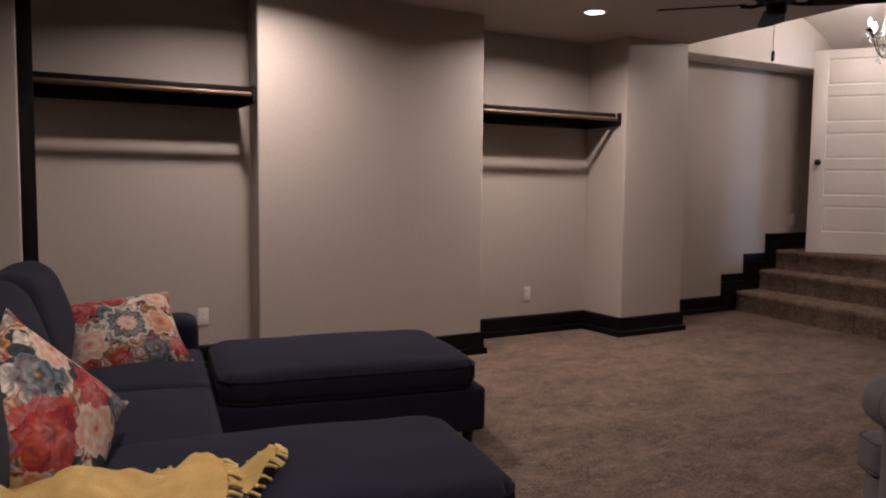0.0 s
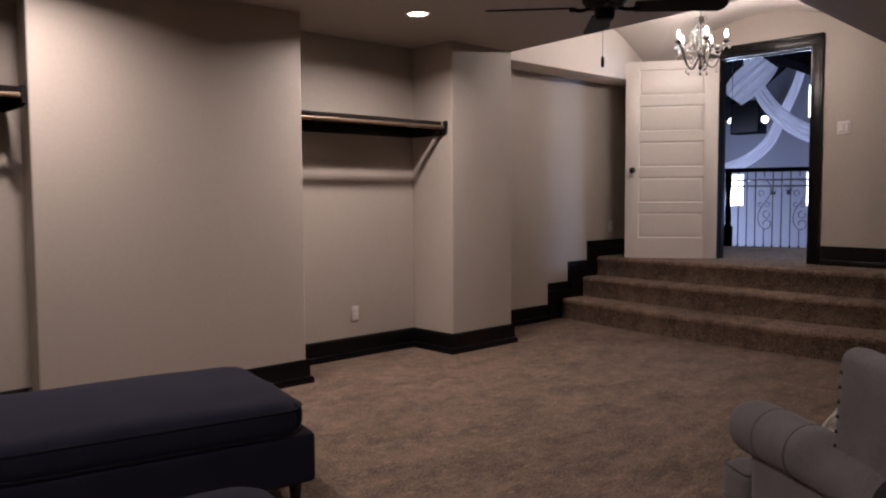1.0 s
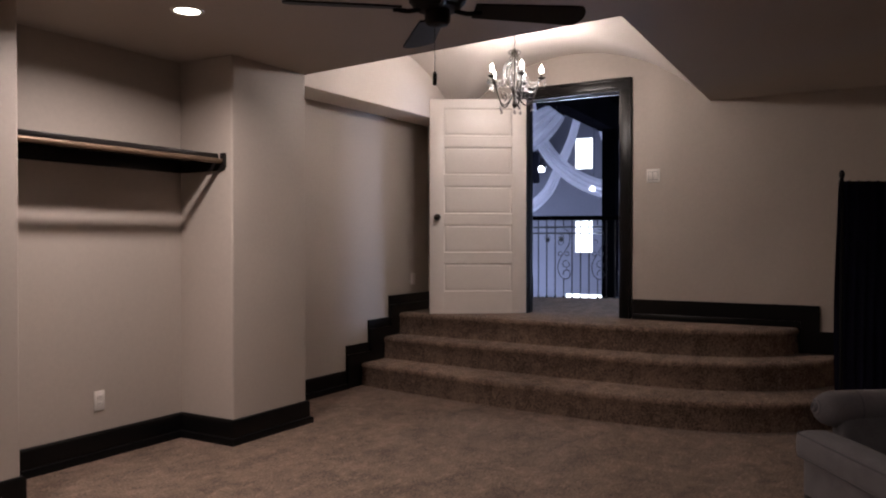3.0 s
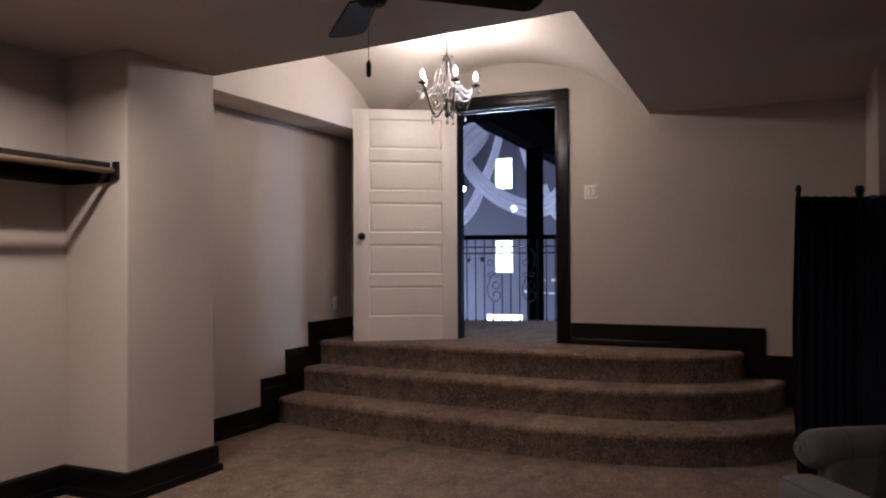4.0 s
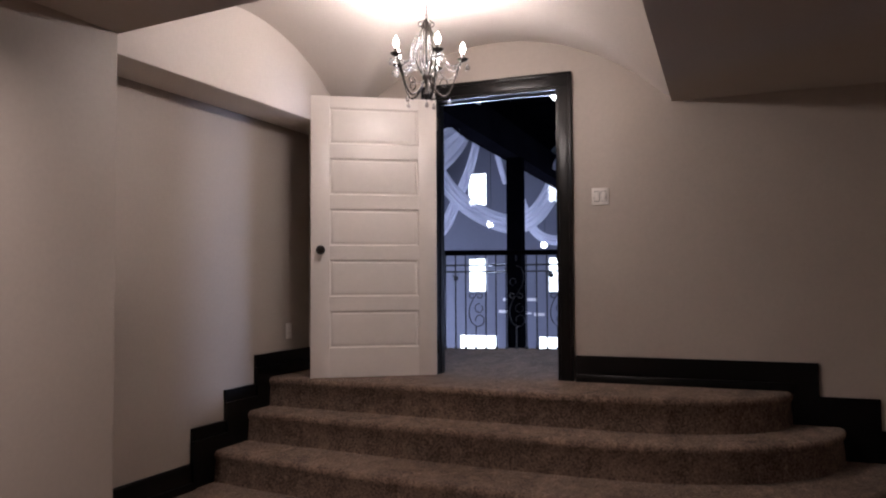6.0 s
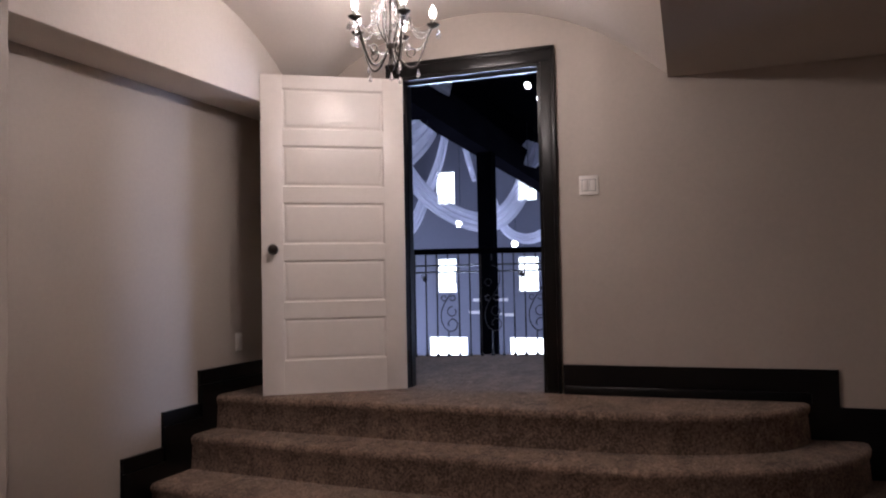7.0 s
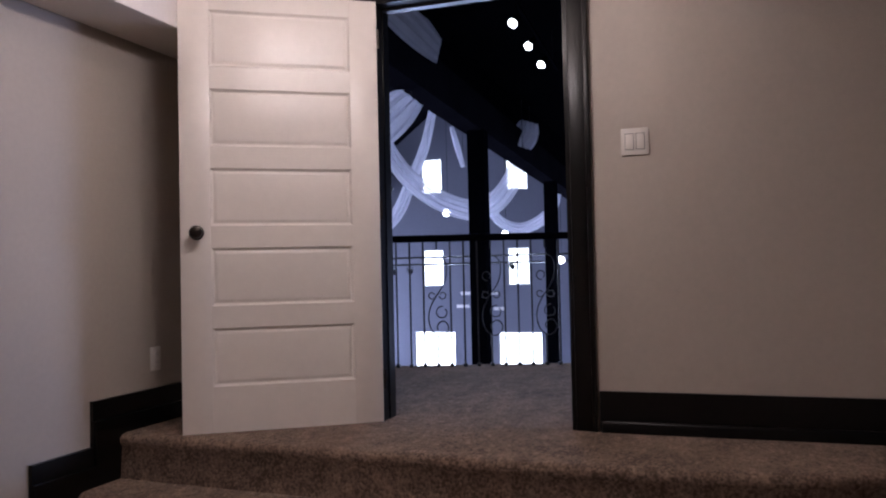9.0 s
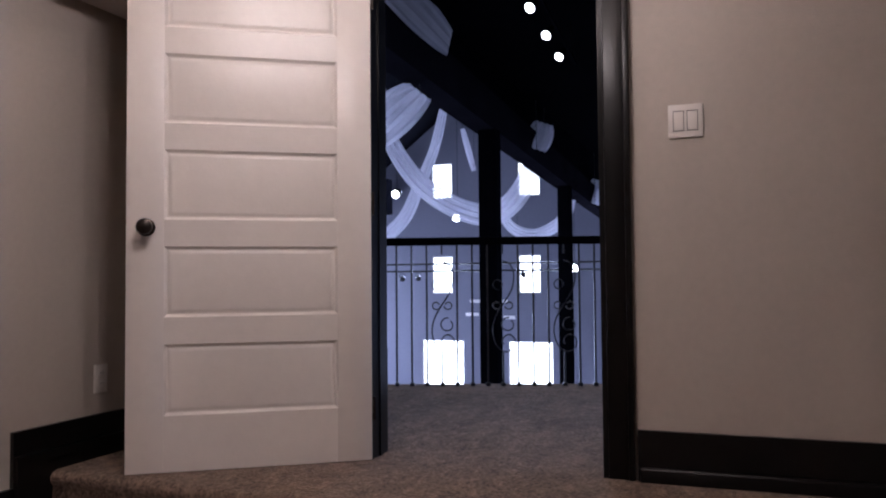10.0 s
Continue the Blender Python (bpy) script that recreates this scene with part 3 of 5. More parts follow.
def panel_door():
    """A white door of five panels, hung at its right-hand edge and standing wide open."""
    W, Hh, T = 0.905, 2.0, 0.036
    ob = thing("door_1", (8.735, 5.488, LAND + 0.003), math.degrees(math.atan2(0.772, -0.512)), "white painted five-panel door standing wide open on black hinges", "door")
    tagged(ob, kind="structure")
    # local x runs from the hinges to the free edge; local y is the door's thickness; the face to the room is +y
    stile, top_rail, mid, bottom = 0.132, 0.084, 0.100, 0.206
    ph = (Hh - top_rail - bottom - 4 * mid) / 5
    bm = bmesh.new()
    box(bm, 0, stile, -T / 2, T / 2, 0, Hh, bevel=0.0015)
    box(bm, W - stile, W, -T / 2, T / 2, 0, Hh, bevel=0.0015)
    z = 0.0
    rails = []
    z = bottom
    rails.append((0, bottom))
    for k in range(5):
        rails.append((z + ph, z + ph + (mid if k < 4 else top_rail)))
        z += ph + mid
    for a, b in rails:
        box(bm, stile, W - stile, -T / 2, T / 2, a, min(b, Hh))
    part("leaf", bm, M_DOOR, ob, "", 30)
    z = bottom
    for k in range(5):
        bm = bmesh.new()
        x0, x1, z0, z1 = stile, W - stile, z, z + ph
        for s in (1, -1):
            loops = []
            for inset, depth in ((0.0, T / 2), (0.003, T / 2 - 0.004), (0.010, T / 2 - 0.010), (0.015, T / 2 - 0.0103), (0.026, T / 2 - 0.005), (0.030, T / 2 - 0.0045)):
                loops.append([bm.verts.new((x, s * depth, zz)) for x, zz in ((x0 + inset, z0 + inset), (x1 - inset, z0 + inset), (x1 - inset, z1 - inset), (x0 + inset, z1 - inset))])
            for a, b in zip(loops, loops[1:]):
                for q in range(4):
                    bm.faces.new((a[q], a[(q + 1) % 4], b[(q + 1) % 4], b[q]))
            bm.faces.new(loops[-1])
        part("door_panel", bm, M_DOOR, ob, "", 20)
        z += ph + mid
    for s in (1, -1):
        bm = bmesh.new()
        turn = pose(W - 0.07, s * T / 2, 0.900, -90 * s)
        lathe(bm, [(0.033, 0.0), (0.033, 0.004), (0.026, 0.009), (0.013, 0.012), (0.012, 0.03), (0.020, 0.036), (0.028, 0.046), (0.030, 0.056), (0.026, 0.066), (0.014, 0.072), (0.004, 0.073)], 24, m=turn)
        part("door_knob", bm, M_KNOB, ob, "dark bronze round door knob")
    for hz in (0.2, 1.0, 1.82):
        bm = bmesh.new()
        tube(bm, [(-0.008, T / 2 + 0.002, hz - 0.045), (-0.008, T / 2 + 0.002, hz + 0.045)], 0.007, 10)
        box(bm, -0.004, 0.0, -T / 2, T / 2, hz - 0.045, hz + 0.045)
        part("hinge", bm, M_KNOB, ob, "dark hinge")
    bm = one_box(W - 0.001, W + 0.0015, -0.012, 0.012, 0.870, 0.930)
    part("latch_plate", bm, M_KNOB, ob)
    return ob


panel_door()


# ---------------------------------------------------------------- plates on the walls
def plate(name, m, w, h, kind, label, category):
    ob = new(name)
    ob.matrix_world = m
    tagged(ob, label, category)
    part("cover_plate", one_box(-w / 2, w / 2, -0.006, 0.002, -h / 2, h / 2, bevel=0.0025), M_PLATE, ob)
    if kind == "switch":
        for sx in (-0.023, 0.023):
            # dark sheet behind each rocker draws the shade in the gap around it
            part("rocker_gap_shade", one_box(sx - 0.0185, sx + 0.0185, -0.0066, -0.004, -0.0355, 0.0355), M_SLOT, ob)
            part("rocker", one_box(sx - 0.0165, sx + 0.0165, -0.0095, -0.004, -0.033, 0.033, bevel=0.002), M_PLATE, ob)
        for sx in (-0.023, 0.023):
            for sz in (-0.048, 0.048):
                bm = bmesh.new()
                lathe(bm, [(0.003, 0), (0.003, 0.001)], 10, m=pose(sx, -0.0058, sz, 90))
                part("screw", bm, M_PLATE, ob)
    else:
        for sz in (-0.021, 0.021):
            bm = one_box(-0.0165, 0.0165, -0.0085, -0.004, sz - 0.014, sz + 0.014, bevel=0.003)
            part("socket", bm, M_PLATE, ob)
            for sx in (-0.006, 0.006):
                part("slot", one_box(sx - 0.001, sx + 0.001, -0.0092, -0.008, sz - 0.002, sz + 0.006), M_SLOT, ob)
    return ob


plate("light_switch", pose(EAST - 0.003, 4.289, 1.813, 0, 0, -90), 0.116, 0.116, "switch", "white double rocker light switch on the wall by the doorway", "light switch")
plate("wall_socket", pose(4.919, BACK - 0.003, 0.315), 0.07, 0.114, "socket", "white wall socket low in the alcove", "socket")
plate("wall_socket", pose(2.267, BACK - 0.003, 0.322), 0.07, 0.114, "socket", "white wall socket behind the sofa", "socket")
plate("wall_socket", pose(8.458, STAIR - 0.003, 0.883), 0.07, 0.114, "socket", "white wall socket above the landing", "socket")


# ---------------------------------------------------------------- recessed lights
# the last two, out of view, are added with full fixtures as well
for lx, ly in RECESSED:
    ob = thing("recessed_light", (lx, ly, TOP), 0, "lit round recessed ceiling light with a white trim ring", "ceiling light", "recessed lights")
    bm = bmesh.new()
    prof = [(0.062, -0.002), (0.070, -0.006), (0.082, -0.005), (0.085, 0.001)]
    rings = [[bm.verts.new((r * math.cos(2 * math.pi * k / 32), r * math.sin(2 * math.pi * k / 32), z)) for k in range(32)] for r, z in prof]
    for a, b in zip(rings, rings[1:]):
        for k in range(32):
            bm.faces.new((a[k], a[(k + 1) % 32], b[(k + 1) % 32], b[k]))
    part("trim_ring", bm, M_PLATE, ob)
    bm = bmesh.new()
    bm.faces.new([bm.verts.new((0.064 * math.cos(2 * math.pi * k / 32), 0.064 * math.sin(2 * math.pi * k / 32), -0.003)) for k in range(32)])
    part("lens", bm, M_DOWNLIGHT, ob, "bright lamp lens")


# ---------------------------------------------------------------- shelves with hanging rods
def wardrobe_shelf(x0, x1, label, post):
    z = 1.80
    ob = thing("wardrobe_shelf", ((x0 + x1) / 2, BACK, z), 0, label, "shelf", "alcove shelves")
    w = (x1 - x0) / 2
    part("board", one_box(-w, w, -0.325, 0.0, -0.022, 0.0, bevel=0.002), M_SHELF, ob)
    part("front_lip", one_box(-w, w, -0.347, -0.326, -0.024, 0.006, bevel=0.002), M_SHELF, ob)
    part("back_cleat", one_box(-w, w, -0.02, -0.001, -0.105, -0.023, bevel=0.002), M_SHELF, ob)
    for s in (-1, 1):
        a, b = sorted((s * w, s * (w - 0.02)))
        bm = bmesh.new()
        prism(bm, [(-0.021, -0.105), (-0.36, -0.105), (-0.415, -0.085), (-0.415, 0.005), (-0.38, 0.005), (-0.38, -0.028), (-0.021, -0.028)], "x", a, b)
        part("side_bracket", bm, M_SHELF, ob)
    bm = bmesh.new()
    tube(bm, [(-w + 0.021, -0.385, -0.045), (w - 0.021, -0.385, -0.045)], 0.0165, 16)
    part("hanging_rod", bm, M_ROD, ob, "bronze-coloured round hanging rod")
    if post:
        bm = one_box(-w - 0.002, -w + 0.075, -0.42, -0.35, FLOOR - z, TOP - z, bevel=0.003)
        part("post", bm, M_SHELF, ob, "black floor-to-ceiling post")
    return ob


wardrobe_shelf(4.167, 5.533, "black alcove shelf with a hanging rod beneath its front edge", False)
wardrobe_shelf(1.208, 2.507, "black alcove shelf with a hanging rod and a black upright post", True)

# lengths of sheer cloth in the hall: points of the hanging curve, width, taper
DRAPES = [
    ([(18.06, 9.76, 4.93), (18.24, 9.65, 3.85), (18.58, 9.38, 3.15), (18.97, 8.95, 2.68), (19.49, 8.43, 2.43), (19.93, 8.09, 2.52), (20.43, 7.84, 2.94), (20.81, 7.66, 3.57), (21.09, 7.50, 4.3)], 0.36, 0.4),
    ([(20.81, 9.54, 4.7), (20.77, 9.73, 3.9), (20.68, 10.05, 3.11), (20.59, 10.38, 2.43), (20.3, 11.0, 1.95), (20.2, 12.2, 1.75), (20.4, 13.4, 2.2), (20.6, 14.2, 3.2)], 0.26, 0.2),
    ([(22.17, 8.9, 3.22), (22.3, 8.62, 2.44), (22.49, 8.12, 2.2), (23.21, 7.72, 2.47), (23.82, 7.6, 2.89), (24.1, 7.56, 3.6)], 0.24, 0.2),
    ([(12.2, 7.13, 4.10), (13.2, 7.13, 4.06), (14.4, 7.14, 3.98)], 0.42, 0.0),
    ([(22.84, 9.82, 4.68), (22.96, 9.59, 3.72)], 0.13, 0.0),
    ([(13.35, 7.66, 2.75), (13.62, 7.50, 3.05), (14.0, 7.36, 3.36)], 0.45, 0.0),
    ([(18.65, 7.13, 3.40), (19.25, 7.13, 3.95)], 0.40, 0.0),
    ([(24.6, 7.13, 3.0), (25.4, 7.13, 3.65)], 0.45, 0.0),
]
SPOTS = [(24.19, 12.07, 3.42), (24.74, 10.64, 2.81), (27.23, 9.73, 2.31), (25.94, 7.9, 1.51)]


# ---------------------------------------------------------------- chandelier
def teardrop(length, r):
    return [(0.0008, 0.0), (r * 0.7, length * 0.10), (r, length * 0.25), (r * 0.75, length * 0.5), (r * 0.3, length * 0.8), (0.0012, length)]


def chandelier(cx, cy, top):
    ob = thing("chandelier", (cx, cy, -0.060), 0, "lit bronze chandelier with candle bulbs and hanging crystal drops", "chandelier")
    zb = 2.56   # level of the candle cups
    bm = bmesh.new()
    lathe(bm, [(0.066, 0.0), (0.067, -0.012), (0.058, -0.030), (0.030, -0.044), (0.005, -0.055)][::-1], 24, (0, 0, top))
    part("canopy", bm, M_CHAND, ob)
    bm = bmesh.new()
    z = top - 0.052
    k = 0
    while z > 2.80:
        pts = []
        for i in range(10):
            a = 2 * math.pi * i / 10
            o = (0.007 * math.cos(a), 0.0, 0.013 * math.sin(a)) if k % 2 else (0.0, 0.007 * math.cos(a), 0.013 * math.sin(a))
            pts.append((o[0], o[1], z - 0.012 + o[2]))
        tube(bm, pts, 0.0018, 6, closed=True)
        z -= 0.021
        k += 1
    part("chain", bm, M_CHAND, ob)
    bm = bmesh.new()
    lathe(bm, [(0.004, 2.335), (0.012, 2.345), (0.02, 2.365), (0.012, 2.39), (0.008, 2.42), (0.022, 2.45), (0.026, 2.47), (0.012, 2.50), (0.007, 2.56), (0.007, 2.74), (0.014, 2.76), (0.010, 2.785), (0.004, 2.80)], 16)
    part("stem", bm, M_CHAND, ob)
    for i in range(6):
        crown = bmesh.new()
        a = 2 * math.pi * i / 6
        pts = []
        for s in range(15):
            f = s / 14
            ang = math.pi * 1.9 * f
            rr = 0.016 * (1 - 0.35 * f)
            d = 0.030 + rr * math.sin(ang)
            pts.append((d * math.cos(a), d * math.sin(a), 2.775 + rr * math.cos(ang) - 0.01))
        tube(crown, pts, 0.0038, 6)
        pts = []
        for s in range(13):
            f = s / 12
            d = 0.012 + 0.062 * math.sin(math.pi * f) ** 0.8 * (0.6 + 0.4 * f)
            pts.append((d * math.cos(a), d * math.sin(a), 2.76 - 0.29 * f))
        tube(crown, pts, 0.0048, 6)
        part("crown_scroll", crown, M_CHAND, ob)
    drop = bmesh.new()
    lathe(drop, teardrop(0.042, 0.011), 8)
    drop_me = finish(drop, "crystal_drop", M_CRYSTAL, None, 0).data
    bpy.data.objects.remove(bpy.data.objects["crystal_drop"])
    bead = bmesh.new()
    bmesh.ops.create_icosphere(bead, subdivisions=1, radius=0.0078)
    bead_me = finish(bead, "crystal_bead", M_CRYSTAL, None, 0).data
    bpy.data.objects.remove(bpy.data.objects["crystal_bead"])

    def hang(me, name, x, y, z):
        o = new(name, me)
        o.parent = ob
        o.location = (x, y, z)

    tips = []
    R = 0.205
    for i in range(5):
        a = 2 * math.pi * i / 5 + 0.087
        ca, sa = math.cos(a), math.sin(a)
        tips.append((ca, sa))
        bm = bmesh.new()
        pts = []
        for s in range(19):
            f = s / 18
            d = 0.012 + (R - 0.012) * f
            zz = 2.455 - 0.10 * math.sin(math.pi * min(1, f * 1.15)) + (zb - 2.455) * max(0, (f - 0.55) / 0.45) ** 1.5
            pts.append((d * ca, d * sa, zz))
        tube(bm, pts, 0.0056, 8)
        curl = []
        for s in range(15):
            f = s / 14
            ang = math.pi * (1.5 - 1.9 * f)
            rr = 0.026 * (1 - 0.4 * f)
            d = 0.10 + rr * math.cos(ang)
            curl.append((d * ca, d * sa, 2.405 + rr * math.sin(ang) + 0.026))
        tube(bm, curl, 0.0042, 6)
        arm = part("arm", bm, M_CHAND, ob)
        bm = bmesh.new()
        lathe(bm, [(0.006, -0.012), (0.018, -0.006), (0.030, 0.002), (0.033, 0.008), (0.028, 0.006), (0.010, 0.004)], 18, (R * ca, R * sa, zb))
        part("drip_pan", bm, M_CHAND, arm)
        bm = bmesh.new()
        lathe(bm, [(0.0105, 0.0), (0.0105, 0.032), (0.009, 0.034)], 12, (R * ca, R * sa, zb + 0.004))
        part("candle_sleeve", bm, M_CANDLE, arm)
        bm = bmesh.new()
        lathe(bm, [(0.008, 0.0), (0.012, 0.008), (0.0165, 0.022), (0.015, 0.036), (0.008, 0.052), (0.003, 0.062), (0.0008, 0.068)], 14, (R * ca, R * sa, zb + 0.038))
        part("bulb", bm, M_BULB, arm, "glowing flame-shaped bulb")
        for q in range(3):
            b = a + (q - 1) * 0.7
            hang(drop_me, "crystal_drop", R * ca + 0.03 * math.cos(b), R * sa + 0.03 * math.sin(b), zb - 0.06)
        hang(drop_me, "crystal_drop", 0.13 * ca, 0.13 * sa, 2.36 - 0.055)
        hang(drop_me, "crystal_drop", 0.075 * ca, 0.075 * sa, 2.56)
        hang(drop_me, "crystal_drop", 0.05 * ca, 0.05 * sa, 2.65)
        for s in range(1, 11):
            f = s / 11
            hang(bead_me, "crystal_bead", (0.045 + 0.045 * math.sin(math.pi * f)) * math.cos(a + 0.6), (0.045 + 0.045 * math.sin(math.pi * f)) * math.sin(a + 0.6), 2.72 - 0.24 * f)
        # swag of beads from the crown to the cup, and from cup to cup
        for s in range(1, 15):
            f = s / 15
            d = 0.03 + (R - 0.03) * f
            hang(bead_me, "crystal_bead", d * ca, d * sa, 2.745 + (zb - 2.745) * f - 0.11 * math.sin(math.pi * f))
        a2 = a + 2 * math.pi / 5
        for s in range(1, 14):
            f = s / 14
            x = R * (ca * (1 - f) + math.cos(a2) * f)
            y = R * (sa * (1 - f) + math.sin(a2) * f)
            hang(bead_me, "crystal_bead", x, y, zb - 0.002 - 0.085 * math.sin(math.pi * f))
    hang(drop_me, "crystal_drop", 0, 0, 2.29)
    for ca, sa in tips:
        lamp("bulb_lamp", "POINT", (cx + R * ca, cy + R * sa, zb + 0.010), BULB_WATTS, (1.0, 0.86, 0.81), 0.028)
    return ob


chandelier(7.495, 5.015, 3.0)


# ---------------------------------------------------------------- ceiling fan
def ceiling_fan(cx, cy):
    ob = thing("ceiling_fan", (cx, cy, TOP - 0.03), 0, "black four-bladed ceiling fan with a pull cord", "ceiling fan")
    bm = bmesh.new()
    lathe(bm, [(0.030, -0.085), (0.032, -0.02), (0.075, 0.0), (0.078, 0.03)], 28)
    part("canopy", bm, M_FAN, ob)
    bm = bmesh.new()
    lathe(bm, [(0.04, -0.205), (0.09, -0.20), (0.115, -0.17), (0.118, -0.12), (0.10, -0.088), (0.06, -0.08)], 32)
    part("motor_housing", bm, M_FAN, ob)
    bm = bmesh.new()
    lathe(bm, [(0.012, -0.268), (0.042, -0.262), (0.052, -0.245), (0.052, -0.206)], 24)
    part("switch_housing", bm, M_FAN, ob)
    for k in range(4):
        a = radians(40 + 90 * k)
        turn = pose(0, 0, -0.198, 0, 0, math.degrees(a))
        arm = bmesh.new()
        tube(arm, [turn @ Vector(p) for p in ((0.07, 0, -0.004), (0.12, 0, -0.014), (0.18, 0, -0.008))], 0.010, 8)
        iron = part("blade_iron", arm, M_FAN, ob)
        bm = bmesh.new()
        tilt = turn @ pose(0, 0, 0, -12)
        outline = []
        for s in range(13):
            f = s / 12
            x = 0.15 + 0.42 * f
            outline.append((x, 0.055 + 0.022 * f))
        for s in range(1, 12):
            th = math.pi / 2 - math.pi * s / 12
            outline.append((0.57 + 0.045 * math.cos(th), 0.077 * math.sin(th)))
        for s in range(13):
            f = 1 - s / 12
            outline.append((0.15 + 0.42 * f, -0.055 - 0.022 * f))
        lo = [bm.verts.new(tilt @ Vector((x, y, -0.004))) for x, y in outline]
        hi = [bm.verts.new(tilt @ Vector((x, y, 0.004))) for x, y in outline]
        bm.faces.new(lo)
        bm.faces.new(list(reversed(hi)))
        for i in range(len(lo)):
            bm.faces.new((lo[i], hi[i], hi[(i + 1) % len(lo)], lo[(i + 1) % len(lo)]))
        part("blade", bm, M_FAN, ob, "black fan blade")
    bm = bmesh.new()
    tube(bm, [(0.03, 0.03, -0.25), (0.034, 0.034, -0.262), (0.034, 0.034, -0.44)], 0.0013, 6)
    cord = part("pull_cord", bm, M_NAIL, ob, "thin metal pull cord")
    bm = bmesh.new()
    lathe(bm, [(0.003, -0.496), (0.0085, -0.490), (0.009, -0.450), (0.003, -0.438)], 12, (0.034, 0.034, 0))
    part("cord_weight", bm, M_FAN, cord, "black cord weight")
    return ob


ceiling_fan(4.69, 4.02)


# ---------------------------------------------------------------- sofa and ottomans
SO, ST = (1.512, 2.902), -10.6


def at_sofa(a, b, z=0.0):
    return pose(SO[0], SO[1], FLOOR, 0, 0, ST) @ Vector((a, b, z))


def ring_piping(x0, x1, y0, y1, z, r, parent, mat, radius=0.005):
    pts = []
    for cxx, cyy, a0 in ((x1 - r, y1 - r, 0), (x0 + r, y1 - r, 90), (x0 + r, y0 + r, 180), (x1 - r, y0 + r, 270)):
        for s in range(6):
            a = radians(a0 + 18 * s)
            pts.append((cxx + r * math.cos(a), cyy + r * math.sin(a), z))
    bm = bmesh.new()
    tube(bm, pts, radius, 6, closed=True)
    return part("piping", bm, mat, parent, "dark sewn piping")


def sofa():
    ob = thing("sofa", (SO[0], SO[1], FLOOR), ST, "dark navy upholstered three-seat sofa with loose cushions", "sofa")
    part("base", soft_box(0.90, 2.62, 0.20, 0.02, n=8, m=pose(-0.46, 1.10, 0.10)), M_NAVY, ob)
    for k, (y0, y1) in enumerate(((0.02, 0.70), (0.70, 1.43), (1.43, 2.18))):
        front = -0.405 if k == 0 else 0.0
        s = part("seat_cushion", soft_box(0.66 + front, y1 - y0 - 0.006, 0.145, 0.035, 0.028, 14, pose(-0.33 + front / 2, (y0 + y1) / 2, 0.295), sag=0.006), M_NAVY, ob)
        ring_piping(-0.655, front - 0.005, y0 + 0.008, y1 - 0.008, 0.418, 0.04, s, M_NAVY_PIPE, 0.004)
        b = part("back_cushion", soft_box(0.50, y1 - y0 - 0.01, 0.22, 0.09, 0.05, 14, pose(-0.70, (y0 + y1) / 2, 0.635, 0, 78, 0) @ pose(0, 0, -0.11), sag=0.02), M_NAVY, ob)
        tuft = bmesh.new()
        bmesh.ops.create_uvsphere(tuft, u_segments=12, v_segments=8, radius=0.013)
        bmesh.ops.translate(tuft, verts=tuft.verts, vec=(-0.575, (y0 + y1) / 2, 0.70))
        part("tuft_button", tuft, M_NAVY_PIPE, b)
    part("backrest", soft_box(0.20, 2.62, 0.56, 0.05, 0.0, 10, pose(-0.90, 1.10, 0.22)), M_NAVY, ob)
    for y in (-0.10, 2.31):
        part("armrest", soft_box(0.90, 0.23, 0.47, 0.055, 0.012, 12, pose(-0.46, y, 0.11)), M_NAVY, ob)
    for x in (-0.06, -0.86):
        for y in (-0.12, 2.32):
            bm = bmesh.new()
            lathe(bm, [(0.016, 0.0), (0.026, 0.11)], 12, (x, y, 0))
            part("leg", bm, M_LEG, ob)
    return ob


sofa()


def ottoman(a0, a1, b0, b1, label, back=0.0):
    c = at_sofa((a0 + a1) / 2, (b0 + b1) / 2)
    ob = thing("ottoman", (c.x, c.y, FLOOR), ST, label, "ottoman", "ottomans drawn up to the sofa")
    w, d = a1 - a0, b1 - b0
    part("base", soft_box(w + 0.03, d - 0.01, 0.20, 0.018, n=10, m=pose(0.012, 0, 0.105), plan=0.05), M_NAVY, ob)
    s = part("cushion", soft_box(w + back, d, 0.145, 0.062, 0.032, 20, pose(-back / 2, 0, 0.300 if back else 0.295), sag=0.008, plan=0.13), M_NAVY, ob)
    ring_piping(-w / 2 - back + 0.006, w / 2 - 0.006, -d / 2 + 0.006, d / 2 - 0.006, 0.406, 0.12, s, M_NAVY_PIPE, 0.0055)
    ring_piping(-w / 2 - back + 0.004, w / 2 - 0.004, -d / 2 + 0.004, d / 2 - 0.004, 0.318, 0.12, s, M_NAVY_PIPE, 0.0045)
    for x in (-w / 2 + 0.06, w / 2 - 0.05):
        for y in (-d / 2 + 0.07, d / 2 - 0.07):
            bm = bmesh.new()
            lathe(bm, [(0.018, 0.0), (0.03, 0.115)], 12, (x, y, 0))
            part("leg", bm, M_LEG, ob, "dark tapered wooden leg")
    return ob


ottoman(0.03, 1.20, 1.53, 2.38, "long dark navy ottoman with a piped loose cushion")
ottoman(0.03, 0.735, 0.095, 0.71 + 0.10, "dark navy chaise ottoman with a long piped cushion", 0.42)


